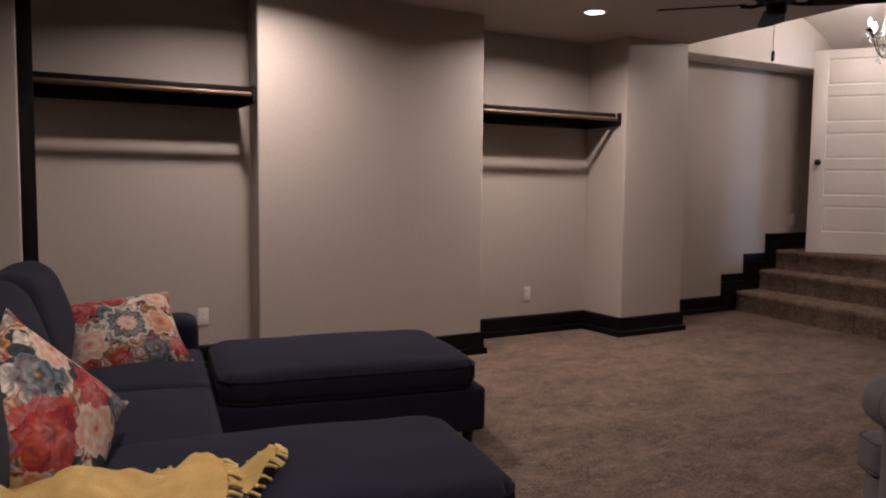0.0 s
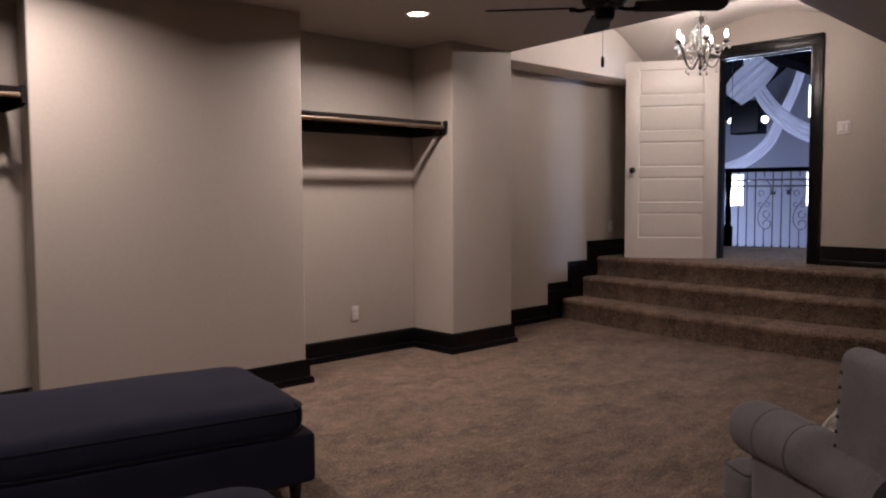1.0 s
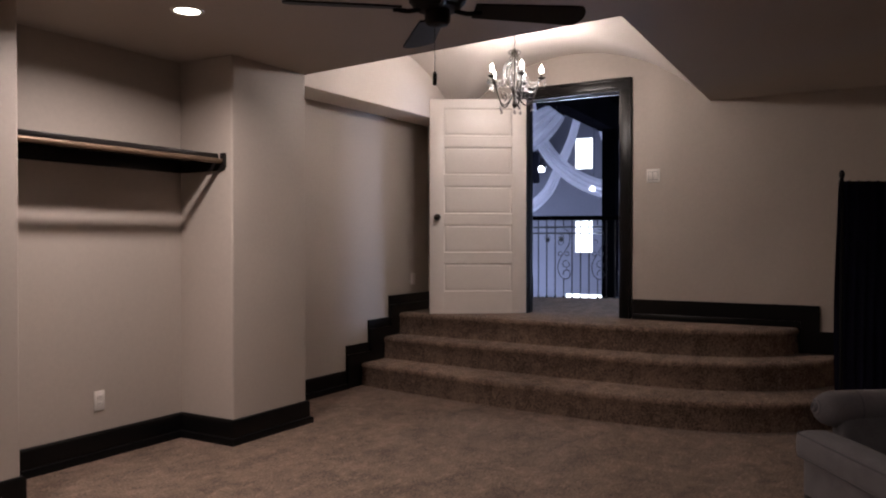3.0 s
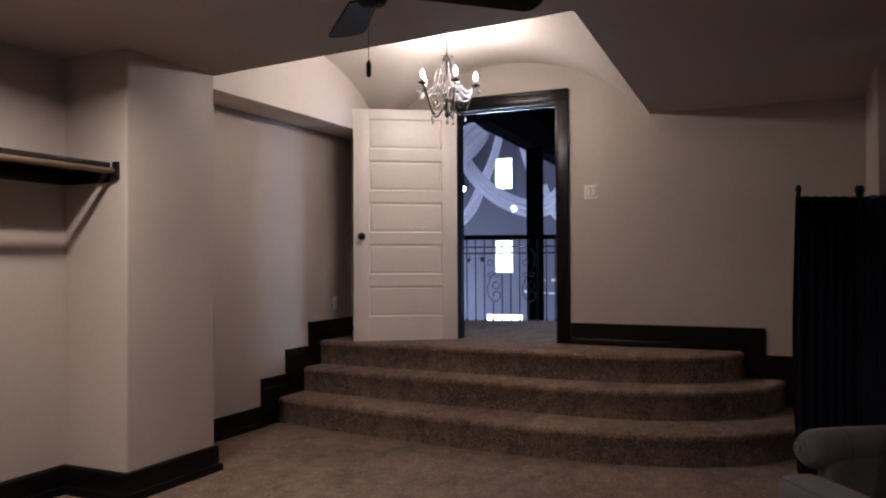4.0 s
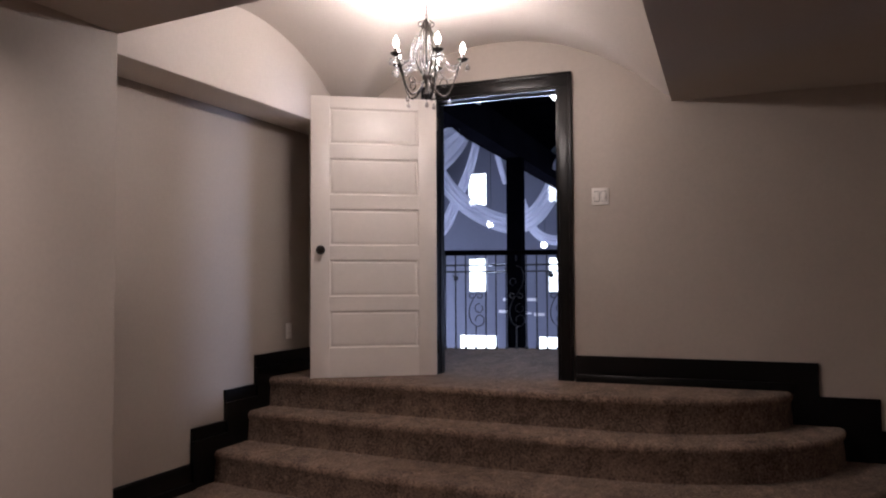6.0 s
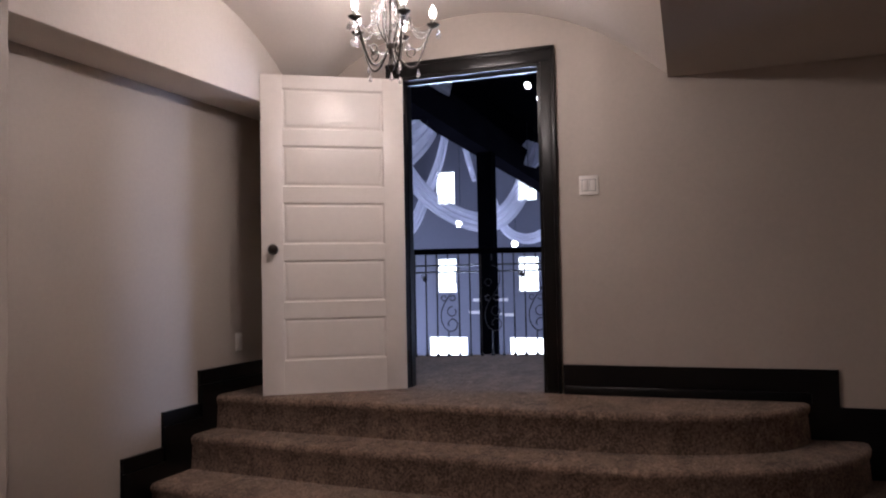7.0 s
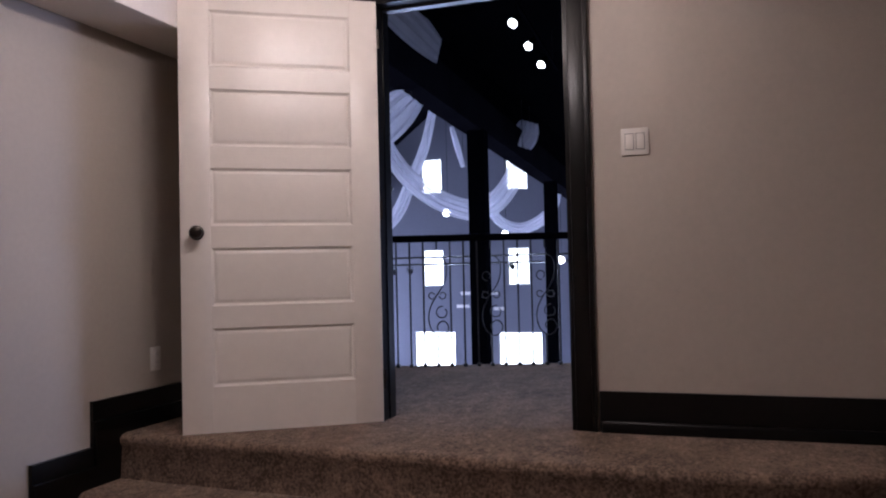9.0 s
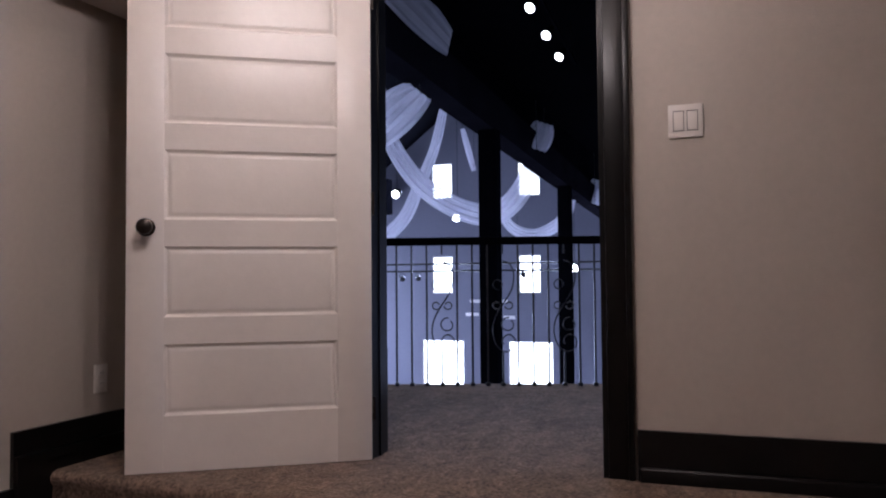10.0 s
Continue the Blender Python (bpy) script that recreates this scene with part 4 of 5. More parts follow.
def scatter_cushion(place, m, w, h, d, mat, label, seed):
    ob = new("cushion")
    ob.matrix_world = Matrix.Translation(place) @ m
    tagged(ob, label, "cushion")
    part("cover", pillow_mesh(w, h, d, Matrix.Identity(4), 18, seed), mat, ob)
    edge = []
    n = 18
    for u, v in [(2 * i / n - 1, -1) for i in range(n)] + [(1, 2 * i / n - 1) for i in range(n)] + [(1 - 2 * i / n, 1) for i in range(n)] + [(-1, 1 - 2 * i / n) for i in range(n)]:
        edge.append((u * w / 2 * (1 - 0.10 * (1 - v * v) * abs(u) ** 3), 0, v * h / 2 * (1 - 0.10 * (1 - u * u) * abs(v) ** 3)))
    bm = bmesh.new()
    tube(bm, edge, 0.004, 6, closed=True)
    part("seam", bm, mat, ob)
    return ob


p = at_sofa(-0.34, 1.96, 0.555)
scatter_cushion(p, pose(0, 0, 0, 0, 0, ST + 14) @ pose(0, 0, 0, -52, -4, 0), 0.50, 0.46, 0.17, M_MEDALLION, "floral printed scatter cushion leaning on the sofa arm", 2.0)
p = at_sofa(-0.49, 0.52, 0.585)
scatter_cushion(p, pose(0, 0, 0, 0, 0, ST + 30) @ pose(0, 0, 0, -30, 44, 0), 0.46, 0.46, 0.20, M_BLOSSOM, "floral printed scatter cushion with large red blossoms beside the throw", 5.0)


def throw_blanket():
    """Mustard knit laid over the near arm and seat, with knotted fringe along its end."""
    ob = new("throw_blanket")
    ob.matrix_world = pose(SO[0], SO[1], FLOOR, 0, 0, ST)
    tagged(ob, "crumpled mustard knitted throw with a fringe on the sofa arm", "throw blanket")

    def level(x, y):
        arm = 0.597 if -0.23 < y < 0.03 else 0.0
        seat = 0.485 if y >= -0.21 else 0.2
        h = max(arm, seat)
        # soft shoulders beside the arm
        if y >= 0.03:
            h = max(h, 0.597 - (y - 0.03) * 1.5)
        if y <= -0.23:
            h = max(0.16, 0.597 + (y + 0.23) * 5.0)
        if x > -0.02 and y < 0.12:
            h = max(0.44, h - max(0, x + 0.02) * 1.6)
        return h
    bm = bmesh.new()
    nx, ny = 64, 54
    g = []
    for i in range(nx + 1):
        row = []
        for j in range(ny + 1):
            u, v = i / nx, j / ny
            x = -0.92 + (0.77 + 0.24 * v) * u + 0.03 * math.sin(9 * v) * u
            y = -0.34 + (0.66 + 0.10 * math.sin(u * 5 + 1)) * v + 0.10 * u * v
            fold = 0.016 * math.sin(24 * u + 9 * v + 3 * noise.noise(Vector((u * 3, v * 3, 0)))) + 0.022 * abs(noise.noise(Vector((u * 7 + 2 * v, v * 5, 3)))) + 0.006 * noise.noise(Vector((u * 26, v * 22, 1)))
            row.append(bm.verts.new((x, y + 0.5 * fold, level(x, y) + 0.014 + fold)))
        g.append(row)
    for i in range(nx):
        for j in range(ny):
            bm.faces.new((g[i][j], g[i + 1][j], g[i + 1][j + 1], g[i][j + 1]))
    edge = [Vector(v.co) for v in g[nx]] + [Vector(g[i][ny].co) for i in range(nx, nx // 2, -1)]
    bmesh.ops.solidify(bm, geom=bm.faces[:], thickness=0.008)
    part("cloth", bm, M_THROW, ob, "", 60)
    for k in range(0, len(edge), 2):
        e = edge[k]
        out = Vector((1, 0.1, 0)) if k <= ny else Vector((0.3, 1, 0))
        sway = Vector((0.6 * noise.noise(e * 61), 1.3 * noise.noise(e * 57 + Vector((9, 0, 0))), 0.5 * noise.noise(e * 43)))
        d = (out + sway).normalized()
        pts = [e, e + d * 0.010 + Vector((0, 0, -0.002)), e + d * 0.021 + Vector((0, 0, -0.009)), e + d * 0.030 + Vector((0, 0, -0.016))]
        bm = bmesh.new()
        tube(bm, pts, 0.0045, 6, taper=lambda f: 1.0 + 0.6 * math.sin(f * 9))
        part("tassel", bm, M_THROW, ob)
    return ob


throw_blanket()


# ---------------------------------------------------------------- armchairs
def armchair(place, turn, label, arm_z=0.53):
    """Rolled arms, buttoned back, nailheads along the edges. The chair faces local +y."""
    ob = thing("armchair", place, turn, label, "armchair", "grey armchairs")
    W, D = 0.74, 0.72
    part("seat_frame", soft_box(W - 0.05, D - 0.02, 0.18, 0.025, n=8, m=pose(0, 0.015, 0.155)), M_GREY, ob)
    # loose seat cushion, widening to a T in front of the arms
    bm = soft_box(W - 0.20, D - 0.16, 0.12, 0.035, 0.03, 14, pose(0, 0.0, 0.32), sag=0.004)
    soft_box(W - 0.015, 0.16, 0.12, 0.035, 0.02, 14, pose(0, 0.315, 0.32), bm=bm)
    s = part("seat_cushion", bm, M_GREY, ob)
    for zz in (0.430, 0.332):
        ring_piping(-W / 2 + 0.012, W / 2 - 0.012, 0.242, 0.388, zz, 0.03, s, M_GREY_PIPE, 0.004)
    for sx in (-1, 1):
        # arm: an upright panel under a roll that swells to the outside
        a = part("arm", soft_box(0.10, D - 0.15, arm_z - 0.19, 0.03, 0.0, 10, pose(sx * (W / 2 - 0.055), -0.06, 0.20)), M_GREY, ob)
        bm = bmesh.new()
        n = 40
        pts = [(sx * (W / 2 - 0.035), -0.34 + 0.655 * i / n, arm_z + 0.012 * math.sin(i / n * 3)) for i in range(n + 1)]
        tube(bm, pts, 0.080, 22, taper=lambda f: 0.90 + 0.10 * f if f < 0.86 else 0.986 * math.sqrt(max(0.02, 1 - ((f - 0.86) / 0.142) ** 2)))
        part("arm_roll", bm, M_GREY, a, "", 60)
        for yy in (-0.02, 0.13):
            ring = [(sx * (W / 2 - 0.035) + 0.0755 * math.cos(t * math.pi / 12), yy, arm_z + 0.01 + 0.0755 * math.sin(t * math.pi / 12)) for t in range(24)]
            bm = bmesh.new()
            tube(bm, ring, 0.004, 6, closed=True)
            part("piping", bm, M_GREY_PIPE, a, "dark sewn piping")
        # scrolled front facing with pleats
        bm = bmesh.new()
        sp = []
        for t in range(28):
            f = t / 27
            r = 0.036 * (1 - 0.75 * f)
            ang = math.pi * (0.3 + 3.2 * f)
            sp.append((sx * (W / 2 - 0.035) + r * math.cos(ang), 0.300 + 0.018 * f, arm_z + 0.012 + r * math.sin(ang)))
        tube(bm, sp, 0.008, 8)
        part("scroll", bm, M_GREY, a)
    # back, curved and leaning
    bm = bmesh.new()
    nx, nz = 16, 16
    sides = []
    for depth in (0.0, 0.13):
        grid = []
        for i in range(nx + 1):
            row = []
            for j in range(nz + 1):
                u, v = 2 * i / nx - 1, j / nz
                h = 0.20 + (0.68 - 0.05 * abs(u) ** 3) * v
                x = u * (W / 2 - 0.015) * (0.93 + 0.07 * v)
                y = -0.40 - 0.12 * v + 0.05 * u * u * v + depth
                if depth:
                    y += 0.02 * (1 - u * u) * math.sin(math.pi * v) - 0.012 * max(0, math.cos(u * 3.5 * math.pi)) * max(0, math.cos((v - 0.62) * 5 * math.pi)) * (v > 0.35)
                row.append(bm.verts.new((x, y, h)))
            grid.append(row)
        for i in range(nx):
            for j in range(nz):
                bm.faces.new((grid[i][j], grid[i + 1][j], grid[i + 1][j + 1], grid[i][j + 1]))
        sides.append(grid)
    rim = lambda g: [g[i][0] for i in range(nx + 1)] + [g[nx][j] for j in range(1, nz + 1)] + [g[i][nz] for i in range(nx - 1, -1, -1)] + [g[0][j] for j in range(nz - 1, 0, -1)]
    ra, rb = rim(sides[0]), rim(sides[1])
    for i in range(len(ra)):
        bm.faces.new((ra[i], ra[(i + 1) % len(ra)], rb[(i + 1) % len(rb)], rb[i]))
    es = [e for e in bm.edges if (e.verts[0] in ra and e.verts[1] in ra) or (e.verts[0] in rb and e.verts[1] in rb)]
    outer = [Vector(v.co) for v in ra]
    bmesh.ops.bevel(bm, geom=[e for e in es if len(e.link_faces) == 2 and e.calc_face_angle(0) > 0.7], offset=0.03, segments=4, profile=0.5, affect="EDGES")
    back = part("backrest", bm, M_GREY, ob, "buttoned grey linen back", 60)
    nail = bmesh.new()
    bmesh.ops.create_icosphere(nail, subdivisions=1, radius=0.0065)
    nail_ob = finish(nail, "nail_source", M_NAIL, None, 60)
    nail_me = nail_ob.data
    bpy.data.objects.remove(nail_ob)
    for sx in (-1, 1):
        bm = soft_box(0.085, 0.34, 0.45, 0.038, 0.0, 12, pose(sx * (W / 2 - 0.045), -0.285, 0.43, 5, 0, 0))
        wing = part("wing", bm, M_GREY, ob, "grey linen wing with nailheads", 50)
        for k in range(11):
            f = k / 10
            o = new("nailhead", nail_me)
            o.parent = wing
            o.location = (sx * (W / 2 - 0.006), -0.145 - 0.03 * f, 0.47 + 0.36 * f)
    for sx in (-1, 1):
        for k in range(13):
            v = 0.16 + 0.80 * k / 12
            o = new("nailhead", nail_me)
            o.parent = back
            o.location = (sx * (W / 2 - 0.012) * (0.93 + 0.07 * v), -0.40 - 0.12 * v + 0.05 * v + 0.045, 0.20 + 0.63 * v)
    for sx in (-1, 1):
        for y in (-0.30, 0.335):
            bm = bmesh.new()
            box(bm, sx * 0.315 - 0.024, sx * 0.315 + 0.024, y - 0.024, y + 0.024, 0.0, 0.16, bevel=0.004)
            for vtx in bm.verts:
                if vtx.co.z < 0.02:
                    vtx.co.x = sx * 0.315 + (vtx.co.x - sx * 0.315) * 0.65
                    vtx.co.y = y + (vtx.co.y - y) * 0.65
            part("leg", bm, M_LEG, ob, "dark square tapered leg")
    return ob


C1 = armchair((3.56, 2.205, FLOOR), -35, "light grey linen armchair with rolled arms and a nailhead-trimmed back", 0.572)
C2 = armchair((5.69, 2.294, FLOOR), 34, "light grey linen armchair with rolled arms beside the steps")
for c, a, b, s in ((C1, -0.05, 0.16, 3.0), (C2, -0.12, -0.02, 8.0)):
    m = c.matrix_world
    scatter_cushion(m @ Vector((a, b, 0.575)), Matrix(m.to_3x3().to_4x4()) @ pose(0, 0, 0, 0, 0, 40) @ pose(0, 0, 0, 30, 10, 0), 0.38, 0.38, 0.17, M_CREAM, "cream scatter cushion with a brown sketched print on an armchair", s)


# ---------------------------------------------------------------- folding screen
def folding_screen():
    ob = new("folding_screen")
    ob.location.z = FLOOR
    tagged(ob, "dark navy fabric folding screen on a black frame with finials", "folding screen")
    pts = [(7.31, 2.75), (7.52, 2.42), (7.22, 2.02), (7.50, 1.62)]
    for (xa, ya), (xb, yb) in zip(pts, pts[1:]):
        L = math.hypot(xb - xa, yb - ya)
        m = pose(xa, ya, 0, 0, 0, math.degrees(math.atan2(yb - ya, xb - xa)))
        for s in (0.012, L - 0.012):
            bm = bmesh.new()
            tube(bm, [m @ Vector((s, 0, 0.0)), m @ Vector((s, 0, 1.658))], 0.011, 10)
            lathe(bm, [(0.011, 1.658), (0.016, 1.668), (0.017, 1.688), (0.010, 1.703), (0.003, 1.708)], 12, (0, 0, 0), m @ Matrix.Translation((s, 0, 0)))
            part("upright", bm, M_IRON, ob, "black upright with a finial")
        for z in (0.10, 1.633):
            bm = bmesh.new()
            tube(bm, [m @ Vector((0.012, 0, z)), m @ Vector((L - 0.012, 0, z))], 0.008, 8)
            part("crossbar", bm, M_IRON, ob)
        bm = bmesh.new()
        n, k = 44, 10
        g = []
        for i in range(n + 1):
            row = []
            for j in range(k + 1):
                u, v = i / n, j / k
                wob = 0.012 * math.sin(u * 44 + 0.9 * math.sin(v * 5)) * (0.7 + 0.3 * v)
                x = -0.012 + (L + 0.024) * u - 0.02 * math.sin(math.pi * v) * (1 if i == 0 else 0)
                row.append(bm.verts.new(m @ Vector((x, wob, 0.06 + 1.583 * v + 0.004 * math.sin(u * 44)))))
            g.append(row)
        for i in range(n):
            for j in range(k):
                bm.faces.new((g[i][j], g[i + 1][j], g[i + 1][j + 1], g[i][j + 1]))
        bmesh.ops.solidify(bm, geom=bm.faces[:], thickness=0.004)
        part("fabric_panel", bm, M_SCREEN, ob, "gathered dark navy cloth", 60)
    return ob


folding_screen()


# ---------------------------------------------------------------- gallery outside the door
R0, RD = Vector((10.72, 6.235, 0)), Vector((0.294, -0.956, 0))
RAIL_TOP = 1.535


def on_rail(s, z, off=0.0):
    side = Vector((0.956, 0.294, 0))
    p = R0 + RD * s + side * off
    return Vector((p.x, p.y, z))


bm = bmesh.new()
a, b = on_rail(-3.6, 0, 0.10), on_rail(9.6, 0, 0.10)
prism(bm, [(8.741, 5.515), (8.741, 4.568), (8.892, 4.568), (8.892, b.y), (b.x, b.y), (a.x, a.y), (8.892, a.y), (8.892, 5.515)], "z", 0.40, LAND - 0.001)
structure("gallery_floor", bm, M_CARPET, "carpeted gallery floor outside the doorway")

bm = bmesh.new()
X0, X1, Y0, Y1, ZF = 8.89, 33.5, -3.0, 20.0, -3.9
box(bm, X0, X0 + 0.12, Y0, DY0 - 0.1, ZF, 9.0)
box(bm, X0, X0 + 0.12, DY1 + 0.1, Y1, ZF, 9.0)
box(bm, X0, X0 + 0.12, DY0 - 0.1, DY1 + 0.1, DZ + 0.1, 9.0)
box(bm, X0, X0 + 0.12, DY0 - 0.1, DY1 + 0.1, ZF, 0.40)
structure("hall_wall_near", bm, M_HALL, "grey painted hall wall")
structure("hall_floor", one_box(X0, X1, Y0, Y1, ZF - 0.1, ZF), M_HALLFLOOR, "pale hall floor below the gallery")
structure("hall_wall_south", one_box(X0, X1, Y0 - 0.15, Y0, ZF, 9.0), M_HALL, "grey painted hall wall")
structure("hall_wall_north", one_box(X0, X1, Y1, Y1 + 0.15, ZF, 9.0), M_HALL, "grey painted hall wall")

# end wall with three rows of window openings
COLS = [17.6, 14.22, 10.9, 7.55, 4.2]
ROWS_W = [(4.22, 5.57, 0.41), (0.72, 2.10, 0.41), (-2.70, -0.99, 0.82)]
bm = bmesh.new()
zs = sorted([ZF, 10.2] + [v for lo, hi, _ in ROWS_W for v in (lo, hi)])
cuts = sorted([Y0, Y1] + [c + q * half for c in COLS for q in (-1, 1) for half in (0.41, 0.82)])
corner = {(y, z): bm.verts.new((X1, y, z)) for y in cuts for z in zs}
for y0, y1 in zip(cuts, cuts[1:]):
    for z0, z1 in zip(zs, zs[1:]):
        my, mz = (y0 + y1) / 2, (z0 + z1) / 2
        if not any(lo < mz < hi and abs(my - c) < half for c in COLS for lo, hi, half in ROWS_W):
            bm.faces.new((corner[y0, z0], corner[y1, z0], corner[y1, z1], corner[y0, z1]))
bmesh.ops.delete(bm, geom=[v for v in bm.verts if not v.link_faces], context="VERTS")
grown = bmesh.ops.extrude_face_region(bm, geom=bm.faces[:])
bmesh.ops.translate(bm, verts=[g for g in grown["geom"] if isinstance(g, bmesh.types.BMVert)], vec=(0.25, 0, 0))
structure("hall_wall_end", bm, M_HALL, "blue-grey end wall of the hall with three rows of windows")
k = 0
for c in COLS:
    for lo, hi, half in ROWS_W:
        k += 1
        ob = new("window_%d" % k)
        tagged(ob, "bright daylit window with a pale frame", "window", "hall windows", "structure")
        ob.matrix_world = pose(X1, c, lo)
        h = hi - lo
        bm = bmesh.new()
        for y0, y1, z0, z1 in ((-half, -half + 0.05, 0, h), (half - 0.05, half, 0, h), (-half + 0.05, half - 0.05, 0, 0.05), (-half + 0.05, half - 0.05, h - 0.05, h)):
            box(bm, 0.05, 0.12, y0, y1, z0, z1)
        part("window_frame", bm, M_PLATE, ob)
        bm = one_box(0.08, 0.09, -half + 0.05, half - 0.05, 0.05, h - 0.05)
        part("pane", bm, M_DAYLIGHT, ob, "pane white with daylight")
        if 3.0 < c < 18:
            lamp("window_light", "AREA", (X1 - 0.02, c, (lo + hi) / 2), WINDOW_WATTS * half / 0.41, (0.55, 0.66, 1.0), 2 * half, (0, 90, 0), h)

# fill daylight from unseen windows added to the long side of the hall
for x in (13.0, 19.0, 25.0, 31.0):
    ob = new("window_side")
    tagged(ob, "tall unseen window added in the hall side wall for fill light", "window", "hall side windows", "structure")
    ob.matrix_world = pose(x, Y1 - 0.01, -2.5)
    part("window_frame", one_box(-0.9, 0.9, -0.03, 0.01, 0, 3.6, bevel=0.01), M_PLATE, ob)
    part("pane", one_box(-0.82, 0.82, -0.036, -0.031, 0.08, 3.52), M_DAYLIGHT, ob, "pane white with daylight")
    lamp("window_light", "AREA", (x, Y1 - 0.06, -0.7), WINDOW_WATTS * 2.2, (0.55, 0.66, 1.0), 1.7, (-90, 0, 0), 3.5)

# unseen window added to the gallery side; its light falls through the doorway
ob = new("window_gallery")
tagged(ob, "unseen daylit window added in the gallery wall", "window", "hall side windows", "structure")
ob.matrix_world = pose(14.6, Y0 + 0.01, 1.0)
part("window_frame", one_box(-0.8, 0.8, -0.01, 0.03, 0, 1.7, bevel=0.01), M_PLATE, ob)
part("pane", one_box(-0.72, 0.72, 0.031, 0.036, 0.08, 1.62), M_DAYLIGHT, ob, "pane white with daylight")
lamp("window_light", "AREA", (14.6, Y0 + 0.06, 1.85), 230.0, (0.50, 0.62, 1.0), 1.5, (90, 0, 0), 1.6)

# roof: two black slopes
bm = bmesh.new()
ridge, slope = 11.0, 0.77
for s in (1, -1):
    far = 9.4
    prism(bm, [(ridge, 9.75), (ridge + s * far, 9.75 - slope * far), (ridge + s * far, 10.05 - slope * far), (ridge, 10.05)], "x", X0, X1)
structure("roof", bm, M_ROOF, "black lined pitched roof of the hall")
bm = bmesh.new()
prism(bm, [(Y0, 2.9), (1.9, 2.9), (1.9, 3.2), (Y0, 3.2)], "x", X0, X1)
prism(bm, [(20.2, 2.5), (20.4, 2.5), (20.4, 9.0), (20.2, 9.0)], "x", X0, X1)
box(bm, X0 + 0.12, X1, Y0, 7.195, 4.22, 4.4)
structure("roof_edge", bm, M_ROOF, "black lined roof edge")


def timber(name, x0, x1, y0, y1, z0, z1, label):
    ob = thing(name, ((x0 + x1) / 2, (y0 + y1) / 2, z0), 0, label, "timber")
    part("timber", one_box(x0 - (x0 + x1) / 2, (x1 - x0) / 2, -(y1 - y0) / 2, (y1 - y0) / 2, 0, z1 - z0, bevel=0.015), M_BEAMWOOD, ob)
    return ob


def sloping_timber(name, y0, y1, low, high, label):
    """A long timber that falls gently towards the far end of the hall."""
    ob = thing(name, (9.02, (y0 + y1) / 2, 0), 0, label, "timber")
    bm = bmesh.new()
    prism(bm, [(0.0, low[0]), (24.4, low[1]), (24.4, high[1]), (0.0, high[0])], "y", -(y1 - y0) / 2, (y1 - y0) / 2)
    part("timber", bm, M_BEAMDARK if name == "hall_beam" else M_BEAMWOOD, ob)
    return ob


sloping_timber("hall_beam", 7.20, 7.52, (3.64, 2.68), (4.15, 3.18), "black stained timber beam running the length of the hall")
sloping_timber("beam_boarding", 7.31, 7.41, (4.14, 3.17), (4.40, 4.40), "black boarding above the long timber beam")
for x in (16.53, 21.9, 27.4):
    timber("hall_post", x - 0.13, x + 0.13, 7.18, 7.44, ZF, 3.66 - 0.0393 * (x - 9.02), "black stained timber post under the long beam")
# slim black rails for lights on the end wall
for z in (1.52, 1.75):
    ob = thing("lighting_bar", (30.0, 12.0, z), 0, "long thin black lighting bar hung across the hall", "lighting bar")
    bm = bmesh.new()
    tube(bm, [(0, -15.02, 0), (0, 8.02, 0)], 0.035, 8)
    part("bar", bm, M_IRON, ob)


for y, z in ((14.36, 1.30), (13.79, 1.32), (10.26, 1.40), (7.6, 1.34), (17.2, 1.33)):
    ob = thing("stage_light", (30.0, y, z), 0, "small black stage light clamped under a lighting bar", "stage light", "stage lights")
    bm = bmesh.new()
    lathe(bm, [(0.05, -0.10), (0.085, -0.09), (0.085, 0.04), (0.05, 0.10)], 14, (0, 0, 0), pose(0, 0, 0, 0, 60, 30))
    part("lamp_body", bm, M_IRON, ob)
    bm = bmesh.new()
    tube(bm, [(0, -0.10, 0.0), (0, -0.10, 0.12), (0, 0.0, 0.15), (0, 0.0, 1.52 - z), (0, 0.0, 0.15), (0, 0.10, 0.12), (0, 0.10, 0.0)], 0.012, 6)
    part("yoke", bm, M_IRON, ob)

ob = thing("wall_speaker", (32.2, 16.4, 3.65), 0, "large black loudspeaker cabinet hung high on the hall wall", "loudspeaker")
part("cabinet", one_box(-0.35, 0.35, -0.6, 0.6, 0.0, 1.28, bevel=0.03), M_BEAMWOOD, ob)
part("grille", one_box(-0.38, -0.351, -0.54, 0.54, 0.06, 1.22, bevel=0.01), M_IRON, ob)
part("bracket", one_box(0.351, 1.29, -0.1, 0.1, 0.55, 0.75), M_IRON, ob)

# faded script on the end wall, too far off to be read
ob = thing("wall_lettering", (33.492, 12.4, 0.0), 0, "two lines of pale script lettering on the hall wall", "lettering")
for y0, y1, z0, z1 in ((0.35, 0.75, 0.38, 0.50), (-0.05, 0.25, 0.40, 0.47), (-0.68, -0.25, 0.38, 0.50), (0.42, 0.92, -0.10, 0.02), (-0.02, 0.32, -0.12, -0.04), (-0.42, -0.12, -0.14, -0.06), (-0.95, -0.52, -0.20, -0.08)):
    part("stroke", one_box(-0.008, 0.004, y0, y1, z0, z1, bevel=0.003), M_PLATE, ob)


def baluster_plain():
    bm = bmesh.new()
    box(bm, -0.0065, 0.0065, -0.0065, 0.0065, LAND, RAIL_TOP - 0.03)
    box(bm, -0.016, 0.016, -0.016, 0.016, LAND - 0.002, LAND + 0.022, bevel=0.004)
    return bm


